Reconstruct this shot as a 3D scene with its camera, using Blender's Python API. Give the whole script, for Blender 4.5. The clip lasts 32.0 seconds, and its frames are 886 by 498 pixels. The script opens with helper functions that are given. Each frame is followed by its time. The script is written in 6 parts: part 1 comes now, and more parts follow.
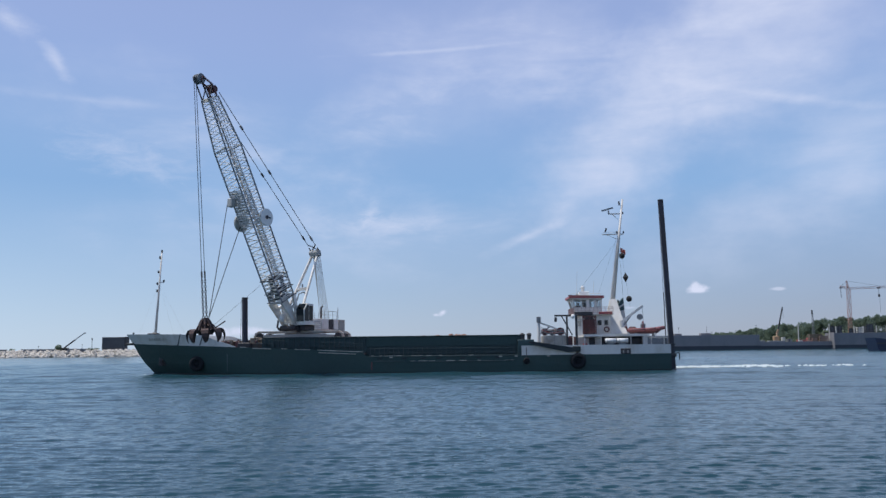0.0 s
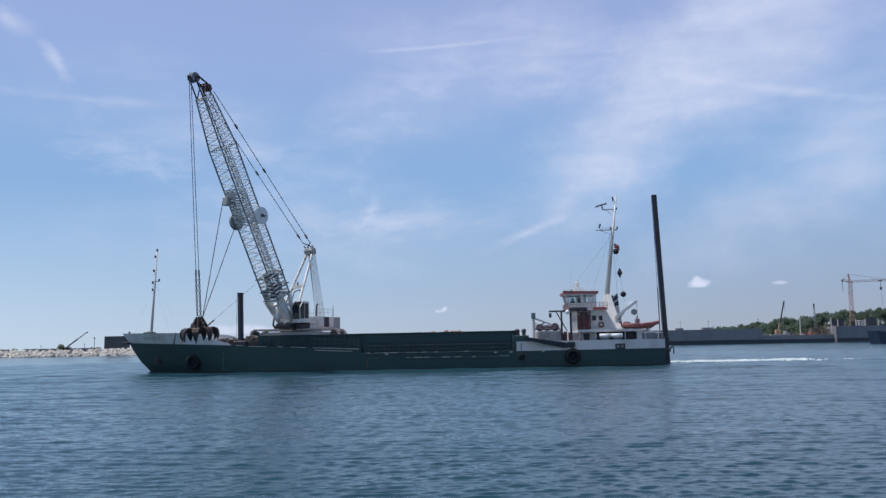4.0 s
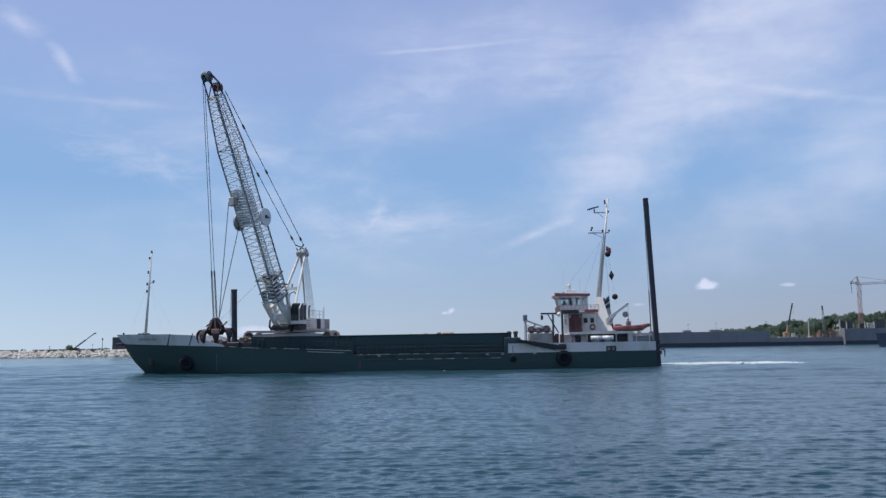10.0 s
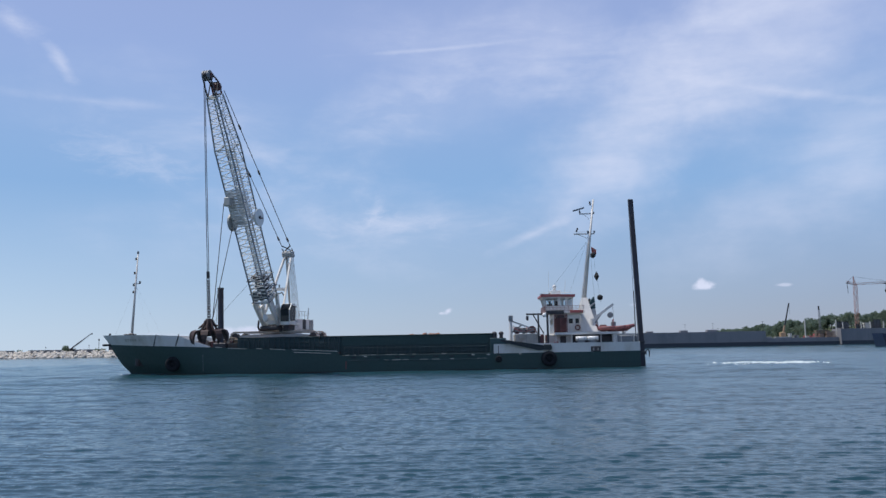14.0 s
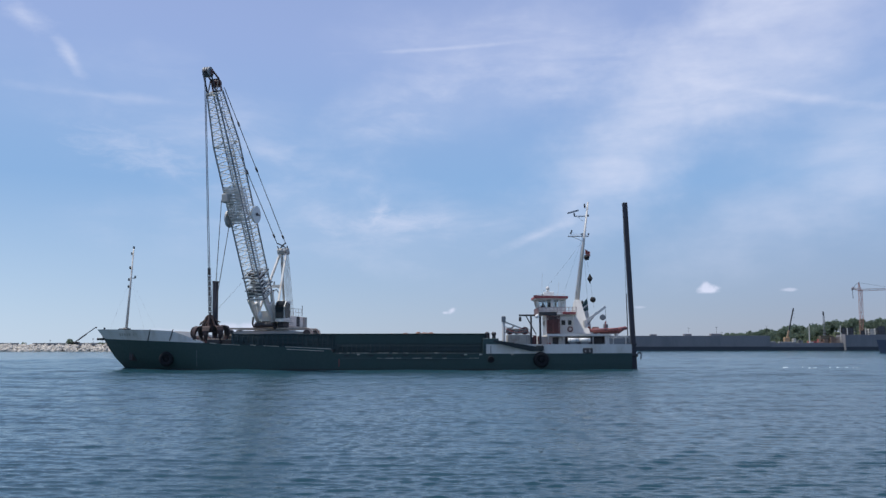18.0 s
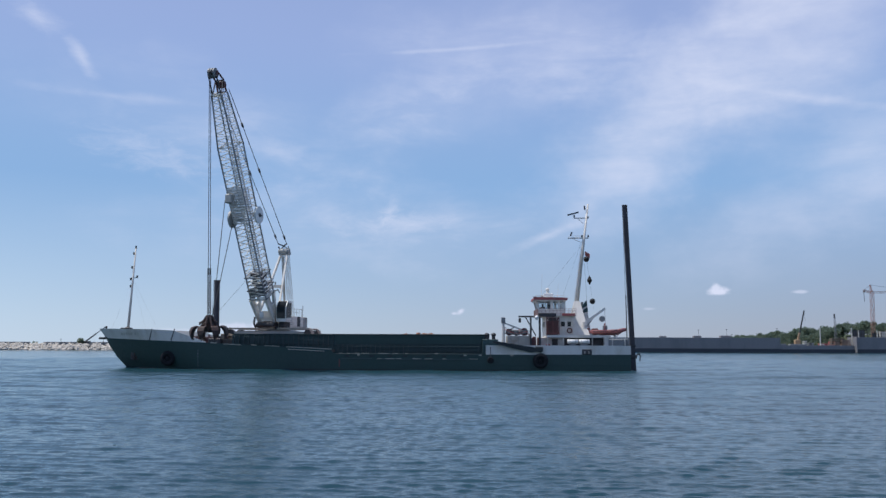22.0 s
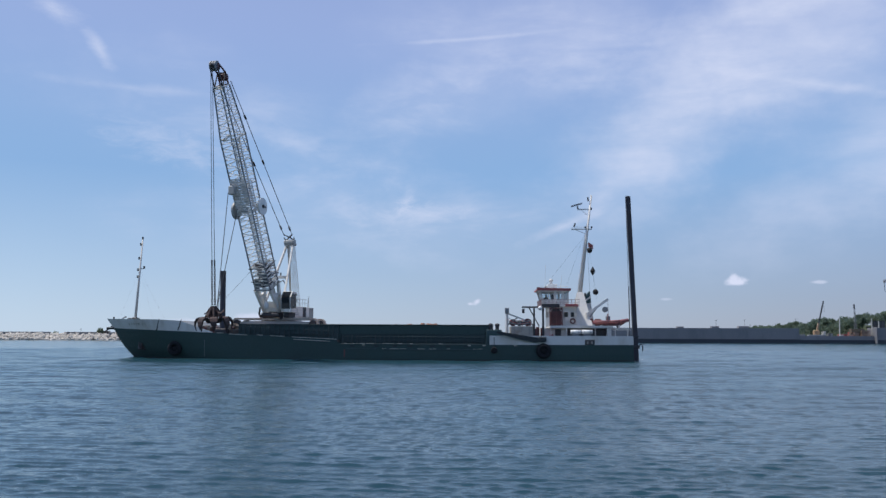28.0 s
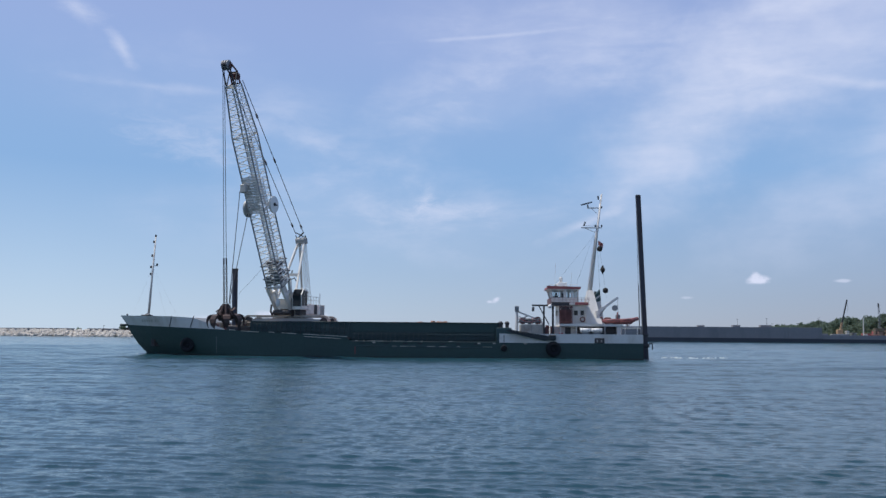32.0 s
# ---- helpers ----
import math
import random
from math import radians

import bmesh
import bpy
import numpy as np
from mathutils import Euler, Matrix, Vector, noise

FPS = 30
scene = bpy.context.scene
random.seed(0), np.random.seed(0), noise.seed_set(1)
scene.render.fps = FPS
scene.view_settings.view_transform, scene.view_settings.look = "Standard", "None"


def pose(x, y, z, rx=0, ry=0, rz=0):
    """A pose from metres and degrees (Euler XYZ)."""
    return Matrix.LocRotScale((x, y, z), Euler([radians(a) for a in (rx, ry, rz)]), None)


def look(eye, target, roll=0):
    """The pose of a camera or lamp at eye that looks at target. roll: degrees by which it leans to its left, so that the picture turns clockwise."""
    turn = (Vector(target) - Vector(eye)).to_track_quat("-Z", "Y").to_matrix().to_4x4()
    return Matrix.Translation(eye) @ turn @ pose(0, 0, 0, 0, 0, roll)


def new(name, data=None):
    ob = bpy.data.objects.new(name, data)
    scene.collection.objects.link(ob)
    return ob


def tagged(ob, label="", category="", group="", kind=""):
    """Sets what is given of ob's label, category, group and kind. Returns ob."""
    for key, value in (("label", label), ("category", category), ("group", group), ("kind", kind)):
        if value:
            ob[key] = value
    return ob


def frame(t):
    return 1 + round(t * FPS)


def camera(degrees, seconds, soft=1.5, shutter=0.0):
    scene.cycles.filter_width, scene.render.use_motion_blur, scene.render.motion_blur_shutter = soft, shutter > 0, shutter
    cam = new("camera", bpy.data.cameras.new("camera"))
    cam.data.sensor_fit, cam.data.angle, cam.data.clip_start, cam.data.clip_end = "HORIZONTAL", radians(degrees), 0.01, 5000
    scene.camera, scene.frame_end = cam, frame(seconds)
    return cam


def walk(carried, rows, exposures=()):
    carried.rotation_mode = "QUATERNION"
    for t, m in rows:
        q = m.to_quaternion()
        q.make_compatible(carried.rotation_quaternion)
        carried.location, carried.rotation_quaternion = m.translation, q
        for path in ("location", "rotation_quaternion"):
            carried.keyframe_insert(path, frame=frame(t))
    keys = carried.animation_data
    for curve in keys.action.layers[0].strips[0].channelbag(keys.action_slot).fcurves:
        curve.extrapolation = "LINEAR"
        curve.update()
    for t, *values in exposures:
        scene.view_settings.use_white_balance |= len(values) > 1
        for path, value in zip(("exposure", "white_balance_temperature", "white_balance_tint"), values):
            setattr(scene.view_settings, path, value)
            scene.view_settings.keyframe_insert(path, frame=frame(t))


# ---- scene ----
cam = camera(57.24, 32.0, soft=1.45)
EYE = (0.0, 0.0, 2.9)
CAMERA_ROWS = [
    (0, 96.89, 0.63, 0.08), (0.5, 96.73, 0.57, 0.08), (1, 96.53, 0.63, 0.19), (1.5, 96.51, 0.71, 0.29), (2, 96.45, 0.83, 0.40),
    (2.5, 96.37, 0.89, 0.45), (3, 96.35, 0.90, 0.44), (3.5, 96.56, 1.02, 0.35), (5.5, 96.70, 1.03, -0.14), (6, 96.69, 1.09, -0.18),
    (6.5, 96.60, 1.09, -0.19), (7, 96.59, 1.15, -0.05), (7.5, 96.60, 1.13, 0.10), (8, 96.71, 1.04, 0.25), (8.5, 96.78, 1.01, 0.34),
    (9, 96.79, 0.99, 0.46), (9.5, 96.73, 1.00, 0.70), (10, 96.76, 0.95, 0.70), (10.5, 97.12, 0.82, 0.52), (11, 97.03, 0.75, 0.52),
    (11.5, 96.83, 0.79, 0.70), (12, 96.90, 0.93, 0.78), (12.5, 96.95, 0.86, 0.73), (13, 96.96, 0.75, 0.71), (13.5, 96.93, 0.94, 0.68),
    (14, 96.78, 1.00, 0.49), (14.5, 96.59, 0.94, 0.49), (16.5, 96.42, 0.36, 0.70), (17, 96.59, 0.27, 0.64), (17.5, 96.67, 0.20, 0.59),
    (18, 96.74, 0.06, 0.71), (18.5, 96.84, -0.03, 0.88), (19, 96.88, -0.02, 1.01), (19.5, 96.79, -0.08, 1.13), (20, 96.72, -0.17, 1.18),
    (20.5, 96.72, -0.17, 1.23), (21, 96.79, -0.21, 1.27), (21.5, 96.81, -0.25, 1.27), (22, 96.79, -0.21, 1.33), (22.5, 96.73, -0.19, 1.42),
    (23, 96.67, -0.21, 1.47), (23.5, 96.64, -0.22, 1.51), (24, 96.67, -0.20, 1.51), (24.5, 96.73, -0.22, 1.53), (25, 96.70, -0.17, 1.62),
    (25.5, 96.51, -0.13, 1.87), (27.5, 96.18, -0.20, 2.31), (28, 96.11, -0.26, 2.47), (28.5, 96.05, -0.26, 2.63), (29, 96.06, -0.37, 2.71),
    (29.5, 96.04, -0.52, 2.85), (30, 96.04, -0.61, 2.92), (30.5, 96.05, -0.40, 3.12), (31, 95.86, -0.48, 3.47), (31.5, 95.78, -0.56, 3.73),
    (32, 95.95, -0.48, 3.81),
]
walk(cam, [(t, pose(*EYE, rx, ry, rz)) for t, rx, ry, rz in CAMERA_ROWS])

# how the ship, the crane's slewing part and the grab move
SHIP_ROWS = [
    (0, -6.71, 100.58, -2.76), (2, -7.07, 100.71, -2.62), (4, -7.52, 100.85, -2.47), (6, -8.05, 101.01, -2.30), (8, -8.65, 101.18, -2.12),
    (10, -9.30, 101.35, -1.92), (12, -9.97, 101.53, -1.71), (14, -10.65, 101.72, -1.49), (16, -11.30, 101.91, -1.26),
    (18, -11.92, 102.10, -1.02), (20, -12.50, 102.28, -0.77), (22, -13.04, 102.47, -0.51), (24, -13.56, 102.65, -0.24),
    (26, -14.07, 102.82, 0.03), (28, -14.59, 102.99, 0.31), (30, -15.15, 103.15, 0.60), (32, -15.75, 103.29, 0.89),
]
SLEW_ROWS = [
    (0, 60.7), (1, 60.5), (2, 60.6), (3, 60.8), (4, 61.2), (5, 62.0), (6, 63.5), (7, 65.3), (8, 67.0), (9, 68.5), (10, 70.1),
    (11, 71.7), (12, 73.1), (13, 74.5), (14, 75.9), (15, 76.9), (16, 77.2), (17, 77.0), (18, 76.9), (19, 77.2), (20, 77.6),
    (21, 77.9), (22, 77.9), (23, 77.5), (24, 77.0), (25, 76.6), (26, 76.4), (27, 76.3), (28, 76.3), (29, 76.2), (30, 76.2),
    (31, 76.1), (32, 76.1),
]
GRAB_ROWS = [
    (0, -25.41, 86.66, 6.15), (1, -25.64, 86.74, 6.14), (2, -25.91, 86.76, 6.13), (3, -26.16, 86.77, 6.12),
    (3.5, -26.23, 86.77, 6.11), (5.5, -26.51, 86.59, 6.09), (6, -26.60, 86.51, 6.08), (7, -26.39, 86.31, 6.07),
    (8, -26.06, 86.14, 6.06), (9, -25.55, 85.99, 6.05), (10, -25.09, 85.86, 6.04), (10.5, -24.85, 85.81, 6.04),
    (11, -24.75, 85.75, 6.03), (12, -24.75, 85.67, 6.02), (13, -25.05, 85.61, 6.01), (14, -25.32, 85.55, 6.00),
    (14.5, -25.44, 85.54, 5.99), (16.5, -25.73, 85.61, 5.97), (17, -25.65, 85.65, 5.96), (18, -25.67, 85.72, 5.95),
    (19, -25.87, 85.76, 5.94), (20, -26.11, 85.80, 5.93), (21, -26.58, 85.84, 5.92), (22, -26.86, 85.90, 5.91),
    (23, -27.13, 85.98, 5.90), (24, -27.40, 86.07, 5.89), (25, -27.60, 86.15, 5.88), (25.5, -27.80, 86.19, 5.87),
    (27.5, -28.27, 86.31, 5.85), (28, -28.43, 86.33, 5.84), (29, -28.68, 86.37, 5.83), (30, -29.00, 86.42, 5.82),
    (31, -29.12, 86.46, 5.81), (32, -29.45, 86.50, 5.80),
]

# ---- light: high summer sun off the ship's bow, thin cirrus ----
SUN_ELEVATION, SUN_AZIMUTH = radians(66), radians(-90)      # azimuth from +y towards +x
EXPOSURE = 0.0
scene.view_settings.exposure = EXPOSURE
scene.view_settings.use_white_balance = True
scene.view_settings.white_balance_temperature, scene.view_settings.white_balance_tint = 6380, 10

sun = new("sun", bpy.data.lights.new("sun", "SUN"))
sun.data.energy, sun.data.angle, sun.data.color = 3.6, radians(0.6), (1.0, 0.96, 0.9)
sun_way = Vector((math.sin(SUN_AZIMUTH) * math.cos(SUN_ELEVATION), math.cos(SUN_AZIMUTH) * math.cos(SUN_ELEVATION), math.sin(SUN_ELEVATION)))
sun.matrix_world = look(tuple(sun_way * 300), (0, 0, 0))


class Nodes:
    """A short way to write node trees."""

    def __init__(self, tree):
        self.tree = tree

    def add(self, kind):
        return self.tree.nodes.new(kind)

    def link(self, a, b):
        self.tree.links.new(a, b)

    def put(self, socket, value):
        if isinstance(value, bpy.types.NodeSocket):
            self.tree.links.new(value, socket)
        else:
            socket.default_value = value

    def math(self, op, a, b=0.0, c=0.0, clamp=False):
        n = self.tree.nodes.new("ShaderNodeMath")
        n.operation, n.use_clamp = op, clamp
        for s, v in zip(n.inputs, (a, b, c)):
            self.put(s, v)
        return n.outputs[0]

    def vec(self, op, a, b=(0, 0, 0)):
        n = self.tree.nodes.new("ShaderNodeVectorMath")
        n.operation = op
        self.put(n.inputs[0], a)
        self.put(n.inputs[1], b)
        return n.outputs["Value"] if op in ("LENGTH", "DISTANCE", "DOT_PRODUCT") else n.outputs[0]

    def mapping(self, vector, scale=(1, 1, 1), turn=(0, 0, 0), shift=(0, 0, 0)):
        n = self.tree.nodes.new("ShaderNodeMapping")
        self.link(vector, n.inputs["Vector"])
        n.inputs["Scale"].default_value, n.inputs["Rotation"].default_value, n.inputs["Location"].default_value = scale, turn, shift
        return n.outputs[0]

    def noise(self, vector, scale, detail=4.0, rough=0.55, warp=0.0):
        n = self.tree.nodes.new("ShaderNodeTexNoise")
        if vector is not None:
            self.link(vector, n.inputs["Vector"])
        for key, v in (("Scale", scale), ("Detail", detail), ("Roughness", rough), ("Distortion", warp)):
            n.inputs[key].default_value = v
        return n.outputs["Fac"]

    def span(self, value, a, b, lo=0.0, hi=1.0, smooth=False):
        n = self.tree.nodes.new("ShaderNodeMapRange")
        n.interpolation_type = "SMOOTHSTEP" if smooth else "LINEAR"
        for s, v in zip(n.inputs, (value, a, b, lo, hi)):
            self.put(s, v)
        return n.outputs[0]

    def mix(self, fac, a, b):
        n = self.tree.nodes.new("ShaderNodeMix")
        n.data_type = "RGBA"
        self.put(n.inputs[0], fac)
        for s, v in ((n.inputs[6], a), (n.inputs[7], b)):
            self.put(s, (*v, 1) if isinstance(v, tuple) and len(v) == 3 else v)
        return n.outputs[2]


CLOUD_WHITE = (7.3, 7.8, 9.6, 1.0)
AIR_LEFT, AIR_RIGHT, AIR_MID, AIR_HIGH = (5.7, 7.2, 9.0, 1.0), (3.5, 3.95, 5.2, 1.0), (2.85, 4.85, 8.0, 1.0), (3.75, 4.85, 8.2, 1.0)
SKY_STRENGTH = 0.094


def make_sky():
    world = bpy.data.worlds.new("sky")
    scene.world = world
    world.use_nodes = True
    n = Nodes(world.node_tree)
    world.node_tree.nodes.clear()
    out = n.add("ShaderNodeOutputWorld")
    back = n.add("ShaderNodeBackground")
    n.link(back.outputs[0], out.inputs[0])
    sky = n.add("ShaderNodeTexSky")
    sky.sky_type, sky.sun_disc = "NISHITA", False
    sky.sun_elevation, sky.sun_rotation = SUN_ELEVATION, SUN_AZIMUTH
    sky.air_density, sky.dust_density, sky.ozone_density = 1.0, 0.3, 3.0
    way = n.vec("NORMALIZE", n.add("ShaderNodeTexCoord").outputs["Generated"])
    split = n.add("ShaderNodeSeparateXYZ")
    n.link(way, split.inputs[0])
    x, y, z = split.outputs
    az = n.math("ARCTAN2", x, y)
    el = n.math("ARCSINE", z)
    deg = 180 / math.pi
    azd, eld = n.math("MULTIPLY", az, deg), n.math("MULTIPLY", el, deg)
    ang = n.add("ShaderNodeCombineXYZ")
    n.link(azd, ang.inputs[0])
    n.link(eld, ang.inputs[1])
    rag = n.math("SUBTRACT", n.noise(n.mapping(ang.outputs[0], (1, 1.3, 1)), 1.1, 6, 0.6), 0.5)
    fine = n.math("SUBTRACT", n.noise(n.mapping(ang.outputs[0], (0.5, 1.0, 1)), 0.5, 6, 0.6), 0.5)

    wispy = n.math("SUBTRACT", n.noise(n.mapping(ang.outputs[0], (0.45, 1.2, 1), (0, 0, radians(-20))), 1.0, 8, 0.68, 0.6), 0.5)

    def puff(a, e, ra, re, turn=0.0, ragged=rag, amount=1.6, edge=(1.0, 0.25)):
        da, de = n.math("SUBTRACT", azd, a), n.math("SUBTRACT", eld, e)
        c, s = math.cos(radians(turn)), math.sin(radians(turn))
        u = n.math("ADD", n.math("MULTIPLY", da, c / ra), n.math("MULTIPLY", de, s / ra))
        v = n.math("SUBTRACT", n.math("MULTIPLY", de, c / re), n.math("MULTIPLY", da, s / re))
        d = n.math("SQRT", n.math("ADD", n.math("MULTIPLY", u, u), n.math("MULTIPLY", v, v)))
        d = n.math("ADD", d, n.math("MULTIPLY", ragged, amount))
        return n.span(d, edge[0], edge[1], smooth=True)

    white = None
    spots = []
    # small fair-weather heaps low over the land
    for a, e, ra, re, strength in ((17.4, 3.62, 0.85, 0.45, 1.0), (17.3, 3.95, 0.4, 0.34, 0.9)):
        spots.append((n.math("MULTIPLY", puff(a, e, ra, re, 0, rag, 1.4, (1.0, 0.3)), n.span(eld, 3.36, 3.52)), strength))
    spots.append((puff(22.44, 3.53, 0.7, 0.16, 0, rag, 1.1), 0.55))
    spots.append((puff(12.9, 2.55, 0.5, 0.12, 0, rag, 1.1), 0.35))
    spots.append((puff(-0.1, 2.4, 0.42, 0.26, 30, rag, 1.4, (1.0, 0.0)), 0.95))
    spots.append((puff(-0.55, 2.25, 0.3, 0.14, 0, rag, 1.2, (1.0, 0.0)), 0.7))
    spots.append((puff(-13.6, 1.2, 2.0, 0.45, 0, rag, 1.2), 0.8))
    spots.append((puff(-15.6, 1.2, 1.6, 0.45, 0, rag, 1.2), 0.7))
    spots.append((puff(-19.5, 0.9, 2.4, 0.3, 0, rag, 1.2), 0.4))
    # torn wisps and old vapour trails
    spots.append((puff(-29.1, 20.4, 1.9, 0.8, -14, fine, 2.6, (1.15, -0.3)), 0.6))
    spots.append((puff(-26.1, 18.2, 1.7, 0.6, -54, fine, 2.2, (1.15, -0.3)), 0.6))
    spots.append((puff(-5.1, 9.5, 1.2, 0.7, 35, wispy, 3.0, (1.2, -0.5)), 0.5))
    spots.append((puff(-4.6, 8.6, 4.6, 0.9, 4, wispy, 3.0, (1.2, -0.5)), 0.42))
    spots.append((puff(6.3, 7.8, 3.8, 0.5, 23, fine, 2.0, (1.15, -0.4)), 0.6))
    spots.append((puff(8.6, 9.6, 2.8, 1.0, 42, fine, 2.2, (1.15, -0.5)), 0.4))
    spots.append((puff(-0.7, 20.6, 8.8, 0.22, 3.6, fine, 1.8, (1.0, -0.3)), 0.42))
    spots.append((puff(-24.0, 16.1, 7.5, 0.45, 0, fine, 2.6, (1.1, -0.7)), 0.32))
    spots.append((puff(-21.5, 12.6, 5.5, 1.5, -12, wispy, 3.0, (1.1, -0.7)), 0.4))
    spots.append((puff(-13.0, 13.2, 4.5, 1.3, -14, fine, 2.8, (1.1, -0.6)), 0.45))
    spots.append((puff(22.6, 16.15, 9.5, 0.48, -14, fine, 2.2, (1.1, -0.5)), 0.5))
    # a fan of milky cirrus that opens upwards, thin rippled sheets beside it
    comb = n.mapping(ang.outputs[0], (0.085, 0.34, 1), (0, 0, radians(-42)))
    fibre = n.span(n.noise(comb, 1.0, 7, 0.6, 0.3), 0.30, 0.70, smooth=True)
    ribs = n.span(n.noise(n.mapping(ang.outputs[0], (0.22, 0.95, 1), (0, 0, radians(8)), (7, 2, 0)), 1.0, 6, 0.6, 0.5), 0.32, 0.72, smooth=True)
    cross = n.span(n.noise(n.mapping(ang.outputs[0], (0.13, 0.42, 1), (0, 0, radians(14)), (3, 1, 0)), 1.0, 7, 0.6, 0.4), 0.38, 0.72, smooth=True)
    soft_wide = n.math("SUBTRACT", n.noise(n.mapping(ang.outputs[0], (0.10, 0.14, 1)), 1.0, 5, 0.58), 0.5)
    for a, e, ra, re, turn, strength, tex, floor in (
            (13.4, 15.4, 10.5, 4.6, 50, 0.64, fibre, 0.5), (19.5, 19.5, 10.0, 6.0, 38, 0.7, fibre, 0.5), (26.0, 22.0, 10.0, 6.0, 30, 0.4, fibre, 0.5), (6.0, 20.5, 9.0, 4.0, 15, 0.34, cross, 0.4),
            (16.0, 17.0, 8.0, 3.2, 30, 0.42, ribs, 0.1), (10.5, 19.5, 7.0, 3.0, 12, 0.34, ribs, 0.2), (24.5, 10.0, 11.0, 3.0, 24, 0.46, fibre, 0.45),
            (26.0, 6.5, 13.0, 2.6, 10, 0.14, cross, 0.4), (26.5, 13.0, 10.0, 5.0, 22, 0.3, fibre, 0.4), (-2.3, 16.6, 7.5, 3.0, 10, 0.5, cross, 0.3), (2.0, 21.0, 11.0, 3.0, 4, 0.36, cross, 0.4),
            (-18.0, 14.5, 12.0, 4.5, -6, 0.36, cross, 0.25), (-1.0, 8.0, 10.0, 3.4, -4, 0.42, cross, 0.2), (-12.0, 8.5, 12.0, 4.0, 0, 0.34, cross, 0.3)):
        field = puff(a, e, ra, re, turn, soft_wide, 2.1, (1.35, -0.15))
        spots.append((n.math("MULTIPLY", field, n.span(tex, 0, 1, floor, 1.0)), strength))
    for mask, strength in spots:
        m = n.math("MULTIPLY", mask, strength)
        white = m if white is None else n.math("SUBTRACT", n.math("ADD", white, m), n.math("MULTIPLY", white, m))
    cover_all = n.math("MULTIPLY", white, n.span(z, -0.005, 0.012))
    # air light near the horizon, brighter towards the sun
    air = n.mix(n.span(azd, -30, 26), AIR_LEFT, AIR_RIGHT)
    tint = n.mix(n.span(z, 0.0, 0.19, 0.0, 1.0), air, AIR_MID)
    tint = n.mix(n.span(z, 0.17, 0.40, 0.0, 1.0, True), tint, AIR_HIGH)
    body = n.mix(n.span(z, 0.30, 0.75, 0.85, 0.25, True), sky.outputs[0], tint)
    n.link(n.mix(cover_all, body, CLOUD_WHITE), back.inputs[0])
    back.inputs[1].default_value = SKY_STRENGTH


make_sky()
# ---- materials ----
def material(name, base, rough=0.5, metal=0.0, second=None, amount=0.35, size=1.0, grain=12.0, stretch=(1, 1, 1), bump=0.0, piece=0.0, coat=0.0, island=False):
    """Paint, stone or metal with stains at one scale and grain at another, in metres of the thing itself."""
    mat = bpy.data.materials.new(name)
    mat.use_nodes = True
    n = Nodes(mat.node_tree)
    b = mat.node_tree.nodes["Principled BSDF"]
    co = n.mapping(n.add("ShaderNodeTexCoord").outputs["Object"], stretch)
    second = second or tuple(c * 0.6 for c in base)
    stain = n.span(n.noise(co, 1.0 / size, 5, 0.62), 0.42, 0.72, 0, amount, True)
    speck = n.noise(co, grain, 3, 0.6)
    col = n.mix(stain, base, second)
    col = n.mix(n.span(speck, 0.3, 0.75, 0.0, 0.22), col, tuple(c * 0.72 for c in base))
    if piece:
        r = n.add("ShaderNodeNewGeometry").outputs["Random Per Island"] if island else n.add("ShaderNodeObjectInfo").outputs["Random"]
        col = n.mix(n.span(r, 0, 1, 0, piece), col, tuple(c * 0.35 for c in base))
    n.link(col, b.inputs["Base Color"])
    n.put(b.inputs["Roughness"], n.span(speck, 0.3, 0.7, max(rough - 0.08, 0.03), min(rough + 0.12, 1)))
    b.inputs["Metallic"].default_value = metal
    b.inputs["Coat Weight"].default_value = coat
    if bump:
        bn = n.add("ShaderNodeBump")
        bn.inputs["Strength"].default_value, bn.inputs["Distance"].default_value = bump, 0.05
        n.link(n.math("ADD", speck, n.noise(co, grain * 0.3, 4, 0.6)), bn.inputs["Height"])
        n.link(bn.outputs[0], b.inputs["Normal"])
    return mat


HULL_GREEN = material("hull_green_paint", (0.021, 0.055, 0.052), 0.55, second=(0.029, 0.046, 0.042), size=3.0, grain=6, stretch=(1, 1, 0.5), bump=0.05)
DARK_GREEN = material("coaming_green_paint", (0.042, 0.088, 0.092), 0.6, second=(0.032, 0.042, 0.040), size=1.4, grain=9, stretch=(1, 1, 0.4))
RAIL_DARK = material("dark_rail_paint", (0.045, 0.074, 0.078), 0.5)
BOOT = material("boot_topping_brown", (0.03, 0.026, 0.024), 0.6, second=(0.016, 0.026, 0.024), size=1.5)
WHITE = material("ship_white_paint", (0.68, 0.66, 0.63), 0.45, second=(0.42, 0.36, 0.28), amount=0.55, size=2.0, grain=8, stretch=(1, 1, 0.35))
CRANE_WHITE = material("crane_white_paint", (0.84, 0.81, 0.75), 0.38, second=(0.40, 0.34, 0.27), amount=0.5, size=1.3, grain=10)
LATTICE = material("lattice_white_paint", (0.86, 0.84, 0.79), 0.35, second=(0.55, 0.50, 0.43), size=2.0)
PANEL_GREY = material("grey_mesh_panel", (0.68, 0.66, 0.63), 0.6, second=(0.40, 0.38, 0.35), size=1.0)
RED_BROWN = material("boom_head_red_brown", (0.13, 0.05, 0.05), 0.55, second=(0.06, 0.04, 0.04), size=0.6)
RED = material("red_paint", (0.40, 0.10, 0.095), 0.5, second=(0.32, 0.16, 0.13), size=0.8)
ORANGE = material("orange_rubber", (0.24, 0.08, 0.085), 0.6, second=(0.28, 0.10, 0.08), size=0.6)
